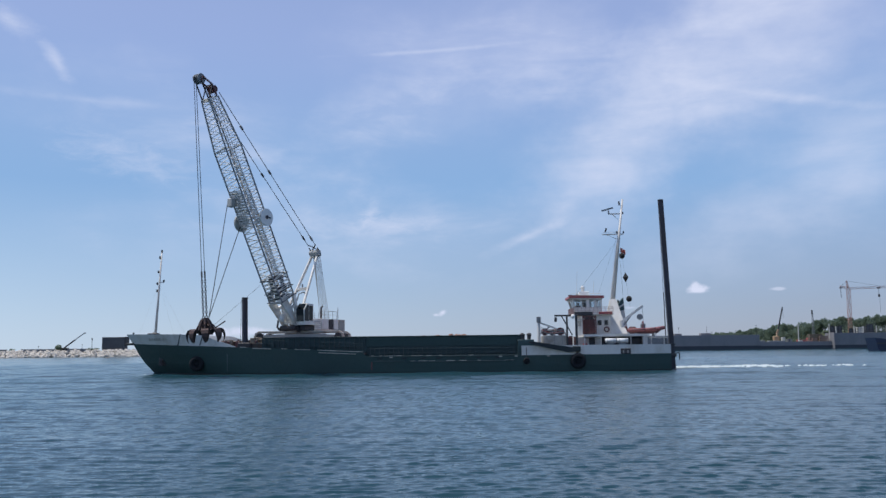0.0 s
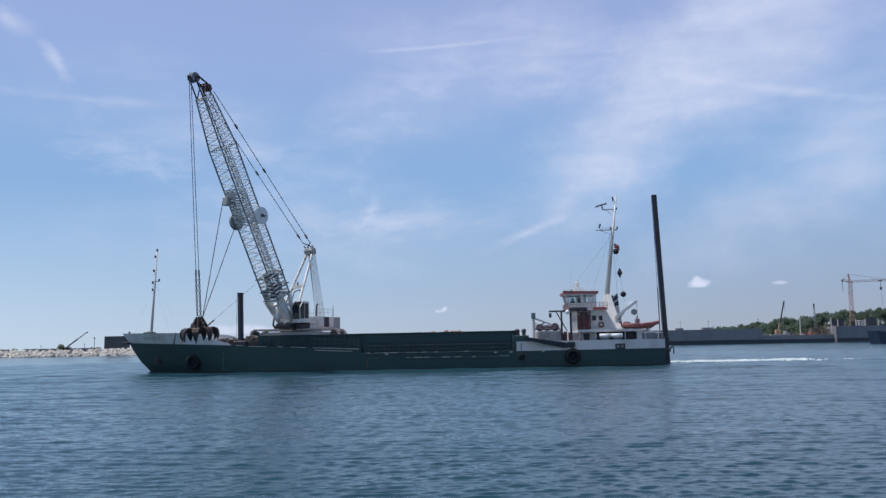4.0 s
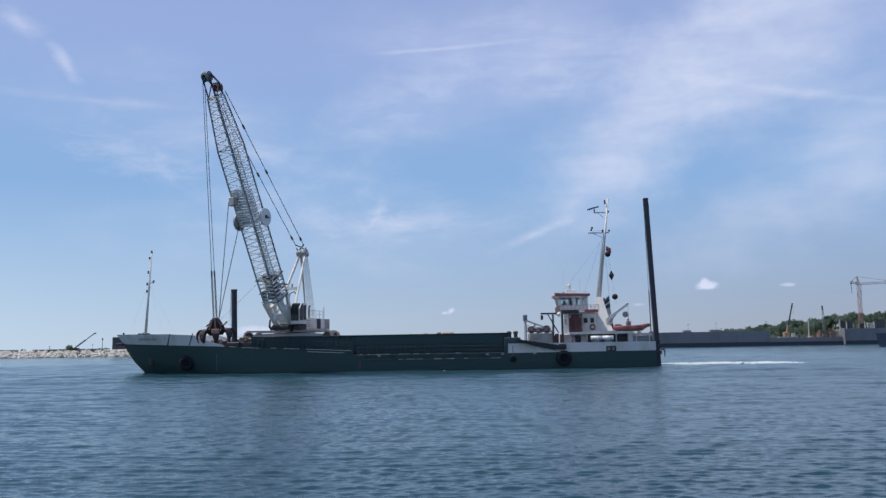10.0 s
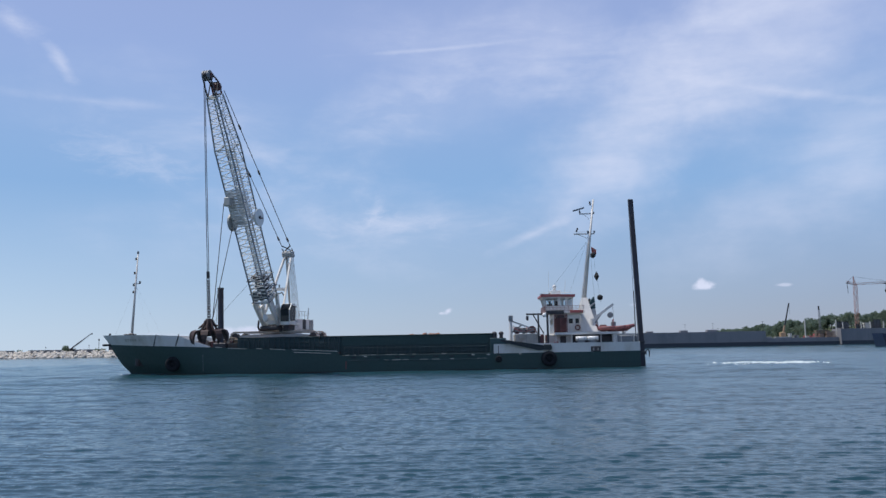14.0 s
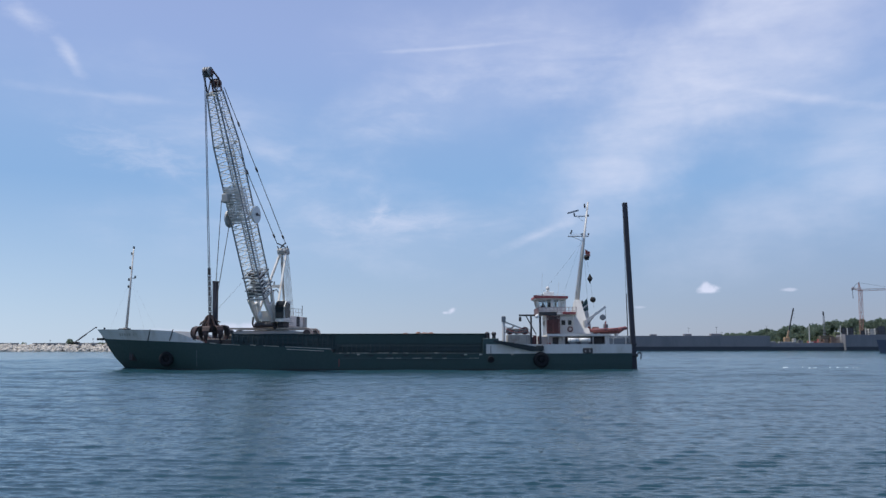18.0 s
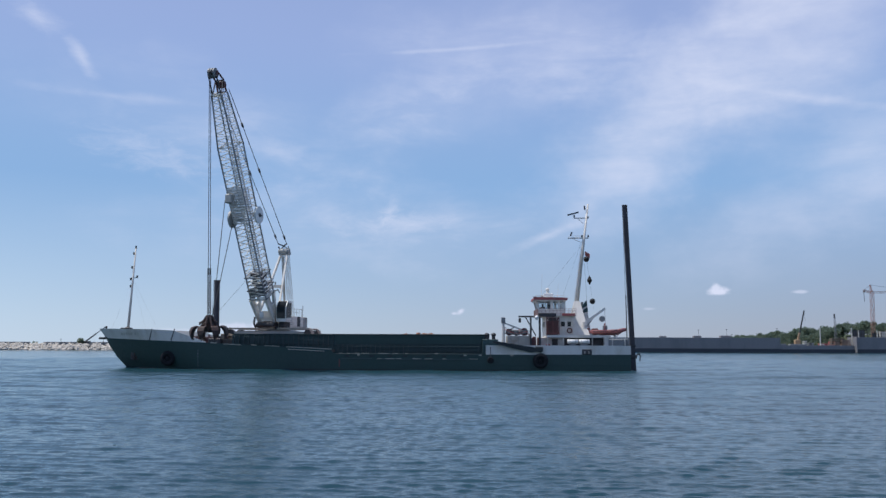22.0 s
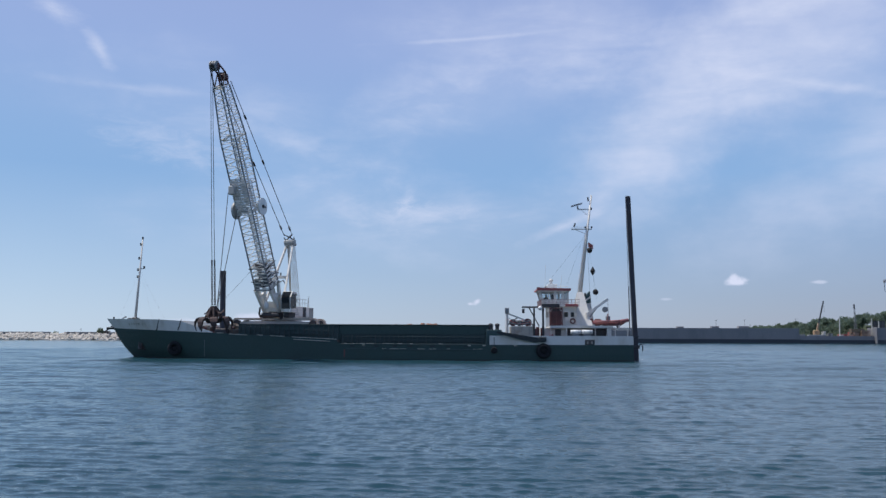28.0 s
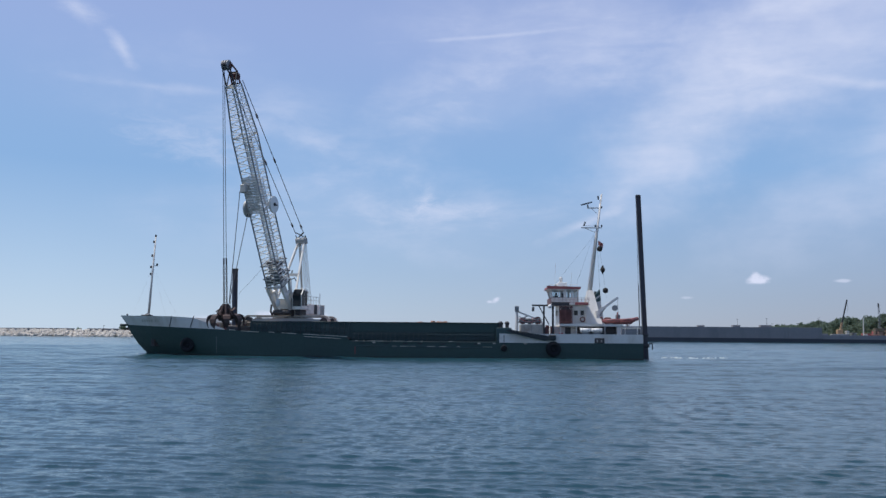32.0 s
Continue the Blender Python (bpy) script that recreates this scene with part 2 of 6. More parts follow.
RUST = material("rusty_steel", (0.055, 0.040, 0.038), 0.6, metal=0.35, second=(0.17, 0.09, 0.07), amount=0.7, size=0.28, grain=14, bump=0.3)
STEEL = material("dark_steel", (0.062, 0.060, 0.064), 0.6, metal=0.2, second=(0.09, 0.07, 0.06), size=0.8)
ROPE = material("greased_wire_rope", (0.055, 0.055, 0.06), 0.6, metal=0.3)
SPUD = material("spud_black_brown_steel", (0.048, 0.048, 0.064), 0.5, metal=0.2, second=(0.07, 0.045, 0.035), amount=0.7, size=1.8, grain=6, stretch=(1, 1, 0.3))
TRACK = material("dusty_track_steel", (0.55, 0.51, 0.45), 0.8, second=(0.30, 0.26, 0.21), amount=0.6, size=0.7, grain=10, bump=0.2)
RUBBER = material("black_rubber", (0.007, 0.009, 0.013), 0.9)
GREY = material("grey_paint", (0.25, 0.26, 0.27), 0.5, second=(0.17, 0.16, 0.15), size=1.0)
DECK = material("deck_steel", (0.10, 0.09, 0.08), 0.8, second=(0.17, 0.12, 0.09), size=1.0)
STRIPE = material("pale_mark_and_lit_edge", (0.55, 0.54, 0.48), 0.6, second=(0.25, 0.24, 0.2), amount=0.8, size=0.5)
SAND = material("damp_sand_cargo", (0.30, 0.15, 0.10), 0.95, second=(0.22, 0.12, 0.08), size=0.8, bump=0.4)
CONCRETE = material("caisson_concrete", (0.245, 0.24, 0.25), 0.85, second=(0.17, 0.17, 0.185), amount=0.6, size=6.0, grain=1.5, stretch=(1, 1, 0.3), piece=0.06)
WET_CONCRETE = material("wet_dark_concrete", (0.045, 0.05, 0.065), 0.6, second=(0.035, 0.04, 0.045), size=5.0)
ROCK = material("armour_rock", (0.70, 0.64, 0.56), 0.9, second=(0.36, 0.32, 0.28), size=1.2, grain=4, bump=0.4, piece=0.45)
ROCK_ISLANDS = material("armour_rock_rest", (0.70, 0.64, 0.56), 0.9, second=(0.36, 0.32, 0.28), size=1.2, grain=4, bump=0.4, piece=0.45, island=True)
# leaf green is lightened to carry the haze of the far shore
LEAF = material("hazed_foliage", (0.125, 0.185, 0.125), 0.8, second=(0.10, 0.14, 0.10), size=2.0, piece=0.35, island=True)
BARK = material("bark", (0.10, 0.075, 0.055), 0.9)
CRANE_RED = material("tower_crane_red", (0.52, 0.26, 0.20), 0.5)
CRANE_YELLOW = material("mobile_crane_yellow", (0.44, 0.28, 0.16), 0.45)
NAVY = material("navy_hull_paint", (0.012, 0.022, 0.06), 0.35, second=(0.02, 0.03, 0.05), size=3)
BANK = material("overgrown_bank", (0.06, 0.08, 0.035), 0.95, second=(0.09, 0.08, 0.05), size=3, bump=0.3)
EARTH = material("quay_earth", (0.16, 0.13, 0.10), 0.95, second=(0.10, 0.09, 0.06), size=4, bump=0.2)
IRON = material("weathered_dark_iron", (0.026, 0.034, 0.038), 0.7, second=(0.05, 0.05, 0.05), size=0.6)
CHORD = material("grey_chord_paint", (0.26, 0.27, 0.29), 0.45, second=(0.40, 0.38, 0.35), amount=0.6, size=1.2)
FOAM = material("water_foam", (0.70, 0.76, 0.76), 0.7)


def see_light_through(mat, share):
    """Thin leaves pass part of the light; the pale tint also stands in for distance haze."""
    n = Nodes(mat.node_tree)
    b, out = mat.node_tree.nodes["Principled BSDF"], mat.node_tree.nodes["Material Output"]
    thin, mix = n.add("ShaderNodeBsdfTranslucent"), n.add("ShaderNodeMixShader")
    thin.inputs[0].default_value = (0.30, 0.36, 0.27, 1)
    mix.inputs[0].default_value = share
    n.link(b.outputs[0], mix.inputs[1])
    n.link(thin.outputs[0], mix.inputs[2])
    n.link(mix.outputs[0], out.inputs["Surface"])


see_light_through(LEAF, 0.5)


def glass():
    mat = bpy.data.materials.new("dark_window_glass")
    mat.use_nodes = True
    b = mat.node_tree.nodes["Principled BSDF"]
    b.inputs["Base Color"].default_value = (0.012, 0.016, 0.02, 1)
    b.inputs["Roughness"].default_value = 0.05
    b.inputs["Specular IOR Level"].default_value = 0.4
    return mat


GLASS = glass()


def water_material():
    mat = bpy.data.materials.new("harbour_water")
    mat.use_nodes = True
    n = Nodes(mat.node_tree)
    b = mat.node_tree.nodes["Principled BSDF"]
    co = n.add("ShaderNodeTexCoord").outputs["Object"]
    broad = n.noise(n.mapping(co, (0.02, 0.05, 1)), 1.0, 3, 0.5)
    n.link(n.mix(n.span(broad, 0.35, 0.65), (0.013, 0.046, 0.061), (0.017, 0.055, 0.071)), b.inputs["Base Color"])
    b.inputs["IOR"].default_value = 1.333
    where = n.add("ShaderNodeSeparateXYZ")
    n.link(co, where.inputs[0])
    # chop runs across the basin, so its fine facets scatter along y far more than along x
    streak = n.noise(n.mapping(co, (0.035, 0.30, 1), (0, 0, radians(4))), 1.0, 5, 0.6, 0.3)
    far = n.span(where.outputs[1], 18, 80, 0.0, 1.0, True)
    n.put(b.inputs["Roughness"], n.math("ADD", n.span(streak, 0.3, 0.7, 0.05, 0.10), n.math("MULTIPLY", far, 0.17)))
    b.inputs["Anisotropic"].default_value = 1.0
    b.inputs["Tangent"].default_value = (0.0, 1.0, 0.0)
    ripple = n.noise(n.mapping(co, (0.42, 1.7, 1)), 6.5, 4, 0.6, 0.2)
    swell = n.noise(n.mapping(co, (0.36, 1.5, 1)), 2.2, 4, 0.58, 0.25)
    gust = n.span(streak, 0.3, 0.7, 0.65, 1.3)
    bn = n.add("ShaderNodeBump")
    bn.inputs["Strength"].default_value, bn.inputs["Distance"].default_value = 1.0, 0.12
    lift = n.math("ADD", n.math("MULTIPLY", ripple, 0.11), n.math("MULTIPLY", swell, 0.10))
    n.link(n.math("MULTIPLY", n.math("MULTIPLY", lift, gust), n.span(where.outputs[1], 15, 90, 1.0, 1.7)), bn.inputs["Height"])
    n.link(bn.outputs[0], b.inputs["Normal"])
    return mat


WATER = water_material()


# ---- building blocks ----
def part(name, bm, mat, parent=None, label="", smooth=False):
    """Links a bmesh as one mesh object under a thing or a part."""
    me = bpy.data.meshes.new(name)
    bmesh.ops.recalc_face_normals(bm, faces=bm.faces)
    bm.to_mesh(me)
    bm.free()
    for m in mat if isinstance(mat, (list, tuple)) else [mat]:
        me.materials.append(m)
    if smooth:
        me.shade_smooth()
    ob = new(name, me)
    ob.parent = parent
    if label:
        tagged(ob, label)
    return ob


def shared(name, me, parent, m):
    ob = new(name, me)
    ob.parent = parent
    ob.matrix_basis = m
    return ob


def box(bm, x0, x1, y0, y1, z0, z1, bevel=0.0, m=None):
    c = Vector(((x0 + x1) / 2, (y0 + y1) / 2, (z0 + z1) / 2))
    r = bmesh.ops.create_cube(bm, size=1.0, matrix=Matrix.Translation(c) @ Matrix.Diagonal((x1 - x0, y1 - y0, z1 - z0, 1)))
    vs = r["verts"]
    if bevel:
        es = {e for v in vs for e in v.link_edges}
        vs = list({v for f in bmesh.ops.bevel(bm, geom=list(es), offset=bevel, segments=1, affect="EDGES")["faces"] for v in f.verts} | {v for v in vs if v.is_valid})
    if m is not None:
        bmesh.ops.transform(bm, matrix=m, verts=vs)
    return bm


def rod(bm, a, b, r, r2=None, seg=8):
    a, b = Vector(a), Vector(b)
    d = b - a
    m = Matrix.Translation((a + b) / 2) @ d.to_track_quat("Z", "Y").to_matrix().to_4x4()
    bmesh.ops.create_cone(bm, cap_ends=True, segments=seg, radius1=r, radius2=r if r2 is None else r2, depth=d.length, matrix=m)
    return bm


def beam(bm, a, b, w, h=None):
    """A square bar from a to b."""
    a, b = Vector(a), Vector(b)
    d = b - a
    m = Matrix.Translation((a + b) / 2) @ d.to_track_quat("Z", "Y").to_matrix().to_4x4() @ Matrix.Diagonal((w, h or w, d.length, 1))
    bmesh.ops.create_cube(bm, size=1.0, matrix=m)
    return bm


def ball(bm, c, r, seg=10, squash=(1, 1, 1)):
    bmesh.ops.create_uvsphere(bm, u_segments=seg, v_segments=max(6, seg * 2 // 3), radius=r, matrix=Matrix.Translation(c) @ Matrix.Diagonal((*squash, 1)))
    return bm


def ring(bm, c, R, r, axis="Y", seg=20, sub=8):
    """A torus round an axis."""
    vs = []
    for i in range(seg):
        a = 2 * math.pi * i / seg
        for j in range(sub):
            q = 2 * math.pi * j / sub
            u, v, w = (R + r * math.cos(q)) * math.cos(a), (R + r * math.cos(q)) * math.sin(a), r * math.sin(q)
            p = {"Y": (u, w, v), "Z": (u, v, w), "X": (w, u, v)}[axis]
            vs.append(bm.verts.new(Vector(c) + Vector(p)))
    for i in range(seg):
        for j in range(sub):
            k, l = (i + 1) % seg, (j + 1) % sub
            bm.faces.new((vs[i * sub + j], vs[k * sub + j], vs[k * sub + l], vs[i * sub + l]))
    return bm


def slab(bm, outline, y0, y1):
    """An outline in x and z, drawn out from y0 to y1."""
    a = [bm.verts.new((x, y0, z)) for x, z in outline]
    b = [bm.verts.new((x, y1, z)) for x, z in outline]
    k = len(outline)
    bm.faces.new(a)
    bm.faces.new(list(reversed(b)))
    for i in range(k):
        bm.faces.new((a[i], b[i], b[(i + 1) % k], a[(i + 1) % k]))
    return bm


def tube(bm, pts, r, seg=8):
    for a, b in zip(pts, pts[1:]):
        rod(bm, a, b, r, seg=seg)
    for c in pts[1:-1]:
        ball(bm, c, r, 8)
    return bm


def B():
    return bmesh.new()


# ---- water ----
def wave_height(x, y, spacing):
    """A choppy harbour surface: many short waves that run mostly across the view; none shorter than the mesh can carry."""
    rng = np.random.RandomState(7)
    z = np.zeros_like(x)
    open_water = 1 + 1.7 * np.clip((np.hypot(x, y) - 28) / 55, 0, 1)
    for k in range(80):
        length = 0.26 * 1.049 ** k
        turn = rng.normal(radians(88), radians(17 if length < 3 else 8))
        phase = rng.uniform(0, 2 * math.pi)
        height = float(np.interp(length, [0.2, 0.35, 0.6, 1.0, 1.6, 2.6, 5, 12], [0.0030, 0.0054, 0.0043, 0.0026, 0.0019, 0.0020, 0.0046, 0.0110])) * rng.uniform(0.6, 1.3)
        keep = np.clip((length / spacing - 2.2) / 2.0, 0, 1)
        bend = 0.8 * np.sin(0.21 * x * (1 + 0.05 * (k % 7)) + 0.12 * y + 1.7 * k) + 0.8 * np.sin(0.43 * x - 0.23 * y + 2.3 * k)
        gust = 0.65 + 0.35 * np.sin(0.31 * x + 0.9 * k) * np.sin(0.19 * y + 1.3 * k)
        p = 2 * math.pi / length * (x * math.cos(turn) + y * math.sin(turn)) + phase + bend
        z += keep * height * gust * open_water * (np.sin(p) + 0.42 * np.sin(2 * p))
    return z


def make_water():
    """One sheet from under the camera to the horizon, finest where it is near."""
    radii = np.concatenate([[0.05, 3, 6, 9], 12 * 1.0033 ** np.arange(0, 845), np.geomspace(205, 4600, 40)])
    fine = np.radians(np.linspace(-37, 37, 800))
    rest = np.radians(np.linspace(37, 323, 60))[1:-1]
    angles = np.concatenate([fine, rest])
    r, a = np.meshgrid(radii, angles, indexing="ij")
    x, y = r * np.sin(a), r * np.cos(a)
    spacing = np.maximum(r * radians(74 / 800), r * 0.0033) * (1 + 40 * (np.abs(np.angle(np.exp(1j * a))) > radians(37.1)))
    z = wave_height(x, y, spacing) * (r > 5)
    rows, cols = r.shape
    co = np.stack([x, y, z], -1).reshape(-1, 3).astype(np.float32)
    i, j = np.meshgrid(np.arange(rows - 1), np.arange(cols), indexing="ij")
    k = (j + 1) % cols
    quads = np.stack([i * cols + j, (i + 1) * cols + j, (i + 1) * cols + k, i * cols + k], -1).reshape(-1, 4).astype(np.int32)
    me = bpy.data.meshes.new("water")
    me.vertices.add(len(co))
    me.vertices.foreach_set("co", co.ravel())
    me.loops.add(quads.size)
    me.loops.foreach_set("vertex_index", quads.ravel())
    me.polygons.add(len(quads))
    me.polygons.foreach_set("loop_start", np.arange(0, quads.size, 4, dtype=np.int32))
    me.update(calc_edges=True)
    me.validate()
    me.shade_smooth()
    me.materials.append(WATER)
    return tagged(new("water", me), "blue-green rippled harbour water under open sky", "water", kind="structure")


water = make_water()


# ---- far shore ----
SHORE = 400.0


def lump(rng, r, seg=2):
    """An uneven boulder as a mesh."""
    bm = B()
    bmesh.ops.create_icosphere(bm, subdivisions=1, radius=r)
    for v in bm.verts:
        v.co = Vector((v.co.x * rng.uniform(0.75, 1.25), v.co.y * rng.uniform(0.75, 1.2), v.co.z * rng.uniform(0.6, 1.05)))
    return bm


def make_breakwater():
    rng = random.Random(3)
    core = B()
    slab(core, [(0, -2), (9, -2), (6.5, 2.6), (3.0, 2.6)], 0, 1)
    for v in core.verts:
        v.co = Vector((-340 + 235 * v.co.y, SHORE - 2 + v.co.x, v.co.z))
    mound = part("breakwater", core, EARTH)
    tagged(mound, "long low breakwater of pale armour rock", "breakwater", kind="structure")
    kinds = []
    for k in range(7):
        me = bpy.data.meshes.new("rock")
        bm = lump(rng, rng.uniform(0.75, 1.25))
        bm.to_mesh(me)
        bm.free()
        me.materials.append(ROCK)
        kinds.append(me)
    spots = []
    for i in range(900):
        f = rng.random()
        x = rng.uniform(-270, -140)
        spots.append((x, SHORE - 3.2 + 4.6 * f, -0.2 + 3.0 * f + rng.uniform(-0.2, 0.35)))
    spots.sort(key=lambda p: abs(p[0] + 195))
    for x, y, z in spots[:300]:
        shared("rock", rng.choice(kinds), mound, pose(x, y, z, rng.uniform(0, 360), rng.uniform(0, 360), rng.uniform(0, 360)))
    rest = B()
    for x, y, z in spots[300:] + [(rng.uniform(-340, -270), SHORE - 3 + rng.random() * 3, rng.uniform(0, 2.8)) for _ in range(160)]:
        m = pose(x, y, z, rng.uniform(0, 360), rng.uniform(0, 360), rng.uniform(0, 360)) @ Matrix.Diagonal((rng.uniform(0.8, 1.5), rng.uniform(0.8, 1.4), rng.uniform(0.6, 1.1), 1))
        r = bmesh.ops.create_icosphere(rest, subdivisions=1, radius=0.95, matrix=m)
        for v in r["verts"]:
            v.co += Vector((rng.uniform(-.15, .15), rng.uniform(-.15, .15), rng.uniform(-.15, .15)))
    tagged(part("rocks", rest, ROCK_ISLANDS, mound), kind="stuff")


def make_left_shore():
    # low dark wall on the crest, in two lengths
    for x0, x1 in ((-209, -171), (-262, -216)):
        bm = B()
        box(bm, x0, x1, SHORE + 3.4, SHORE + 4.2, 2.5, 4.1, 0.05)
        k = int((x1 - x0) / 4)
        for i in range(k):
            box(bm, x0 + 4 * i + 1.9, x0 + 4 * i + 2.1, SHORE + 3.3, SHORE + 3.4, 2.6, 4.25)
        tagged(part("crest_wall", bm, GREY), "low dark grey concrete wall on the breakwater crest", "wall", "crest walls")
    shed = tagged(new("site_container"), "large dark grey sheet-metal container on the breakwater", "container")
    bm = B()
    box(bm, -169, -158, SHORE + 3.5, SHORE + 8, 2.5, 9.6, 0.06)
    part("body", bm, SHED, shed)
    for i in range(22):
        part("rib", box(B(), -168.9 + 0.5 * i, -168.65 + 0.5 * i, SHORE + 3.42, SHORE + 3.5, 2.8, 9.4), SHED, shed)
    part("end_post", box(B(), -158, -156.8, SHORE + 3.6, SHORE + 7, 5.5, 9.7, 0.05), STEEL, shed)
    lifter = tagged(new("telescopic_boom"), "slender grey telescopic boom raised over the breakwater", "boom")
    part("outer_tube", beam(B(), (-188, SHORE + 4, 4.4), (-182.6, SHORE + 4, 8.4), 0.55), STEEL, lifter)
    part("inner_tube", beam(B(), (-182.8, SHORE + 4, 8.25), (-178, SHORE + 4, 11.8), 0.36), GREY, lifter)
    part("tip", box(B(), -178.2, -177.5, SHORE + 3.7, SHORE + 4.3, 11.4, 12.0, 0.05), STEEL, lifter)
    part("chassis", box(B(), -189.5, -186, SHORE + 3.4, SHORE + 5.4, 2.6, 4.6, 0.1), STEEL, lifter)
    post = tagged(new("beacon_post"), "thin dark beacon post on the breakwater", "post")
    part("pole", rod(B(), (-173.7, SHORE + 3, 2.5), (-173.7, SHORE + 3, 9.0), 0.12), STEEL, post)
    part("lantern", rod(B(), (-173.7, SHORE + 3, 8.2), (-173.7, SHORE + 3, 9.2), 0.3), STEEL, post)
    for x, h in ((-200, 5.6), (-178.5, 6.2)):
        bm = rod(B(), (x, SHORE + 3, 3), (x, SHORE + 3, h), 0.07)
        box(bm, x - 0.25, x + 0.25, SHORE + 2.8, SHORE + 3.1, h - 0.3, h)
        tagged(part("marker_post", bm, STEEL), "small marker post on the breakwater", "post", "marker posts")


def leaves(bm, centre, size, count, rng, leaf=0.5):
    for _ in range(count):
        d = Vector((rng.gauss(0, 1), rng.gauss(0, 1), rng.gauss(0, 1))).normalized() * rng.random() ** 0.4
        p = Vector(centre) + Vector((d.x * size[0], d.y * size[1], d.z * size[2]))
        s = leaf * rng.uniform(0.6, 1.4)
        m = Matrix.Translation(p) @ Euler((rng.uniform(0, 6), rng.uniform(0, 6), rng.uniform(0, 6))).to_matrix().to_4x4()
        vs = [bm.verts.new(m @ Vector(q)) for q in ((-s, 0, 0), (0, -s * 0.5, 0.1 * s), (s, 0, 0), (0, s * 0.5, -0.1 * s))]
        bm.faces.new(vs)


def make_tree(x, y, z, height, spread, rng, label="broad-leaved green tree on the far shore"):
    tree = tagged(new("tree"), label, "tree", "trees on the far shore")
    tree.location = (x, y, z)
    trunk = rod(B(), (0, 0, -0.5), (0, 0, height * 0.6), 0.22, 0.1, 6)
    tops = []
    for i in range(5):
        a = 2 * math.pi * i / 5 + rng.random()
        e = Vector((math.cos(a) * spread * 0.55, math.sin(a) * spread * 0.5, height * rng.uniform(0.55, 0.85)))
        rod(trunk, (0, 0, height * 0.3), e, 0.1, 0.04, 5)
        tops.append(e)
    part("trunk", trunk, BARK, tree)
    crown = B()
    for e in tops + [Vector((0, 0, height * 0.85))]:
        leaves(crown, e, (spread * 0.55, spread * 0.55, height * 0.24), 190, rng, 0.36)
    leaves(crown, (0, 0, height * 0.45), (spread * 0.6, spread * 0.6, height * 0.3), 150, rng, 0.42)
    part("crown", crown, LEAF, tree)
    return tree


def tree_line(x):
    """Height of the wooded skyline above the water."""
    return float(np.interp(x, [126, 138, 153, 160, 167, 176, 186, 191, 196, 203, 211, 230, 270], [6.6, 8.4, 9.8, 10.6, 12.6, 12.2, 14.2, 14.0, 15.0, 13.6, 15.6, 14.8, 14]))


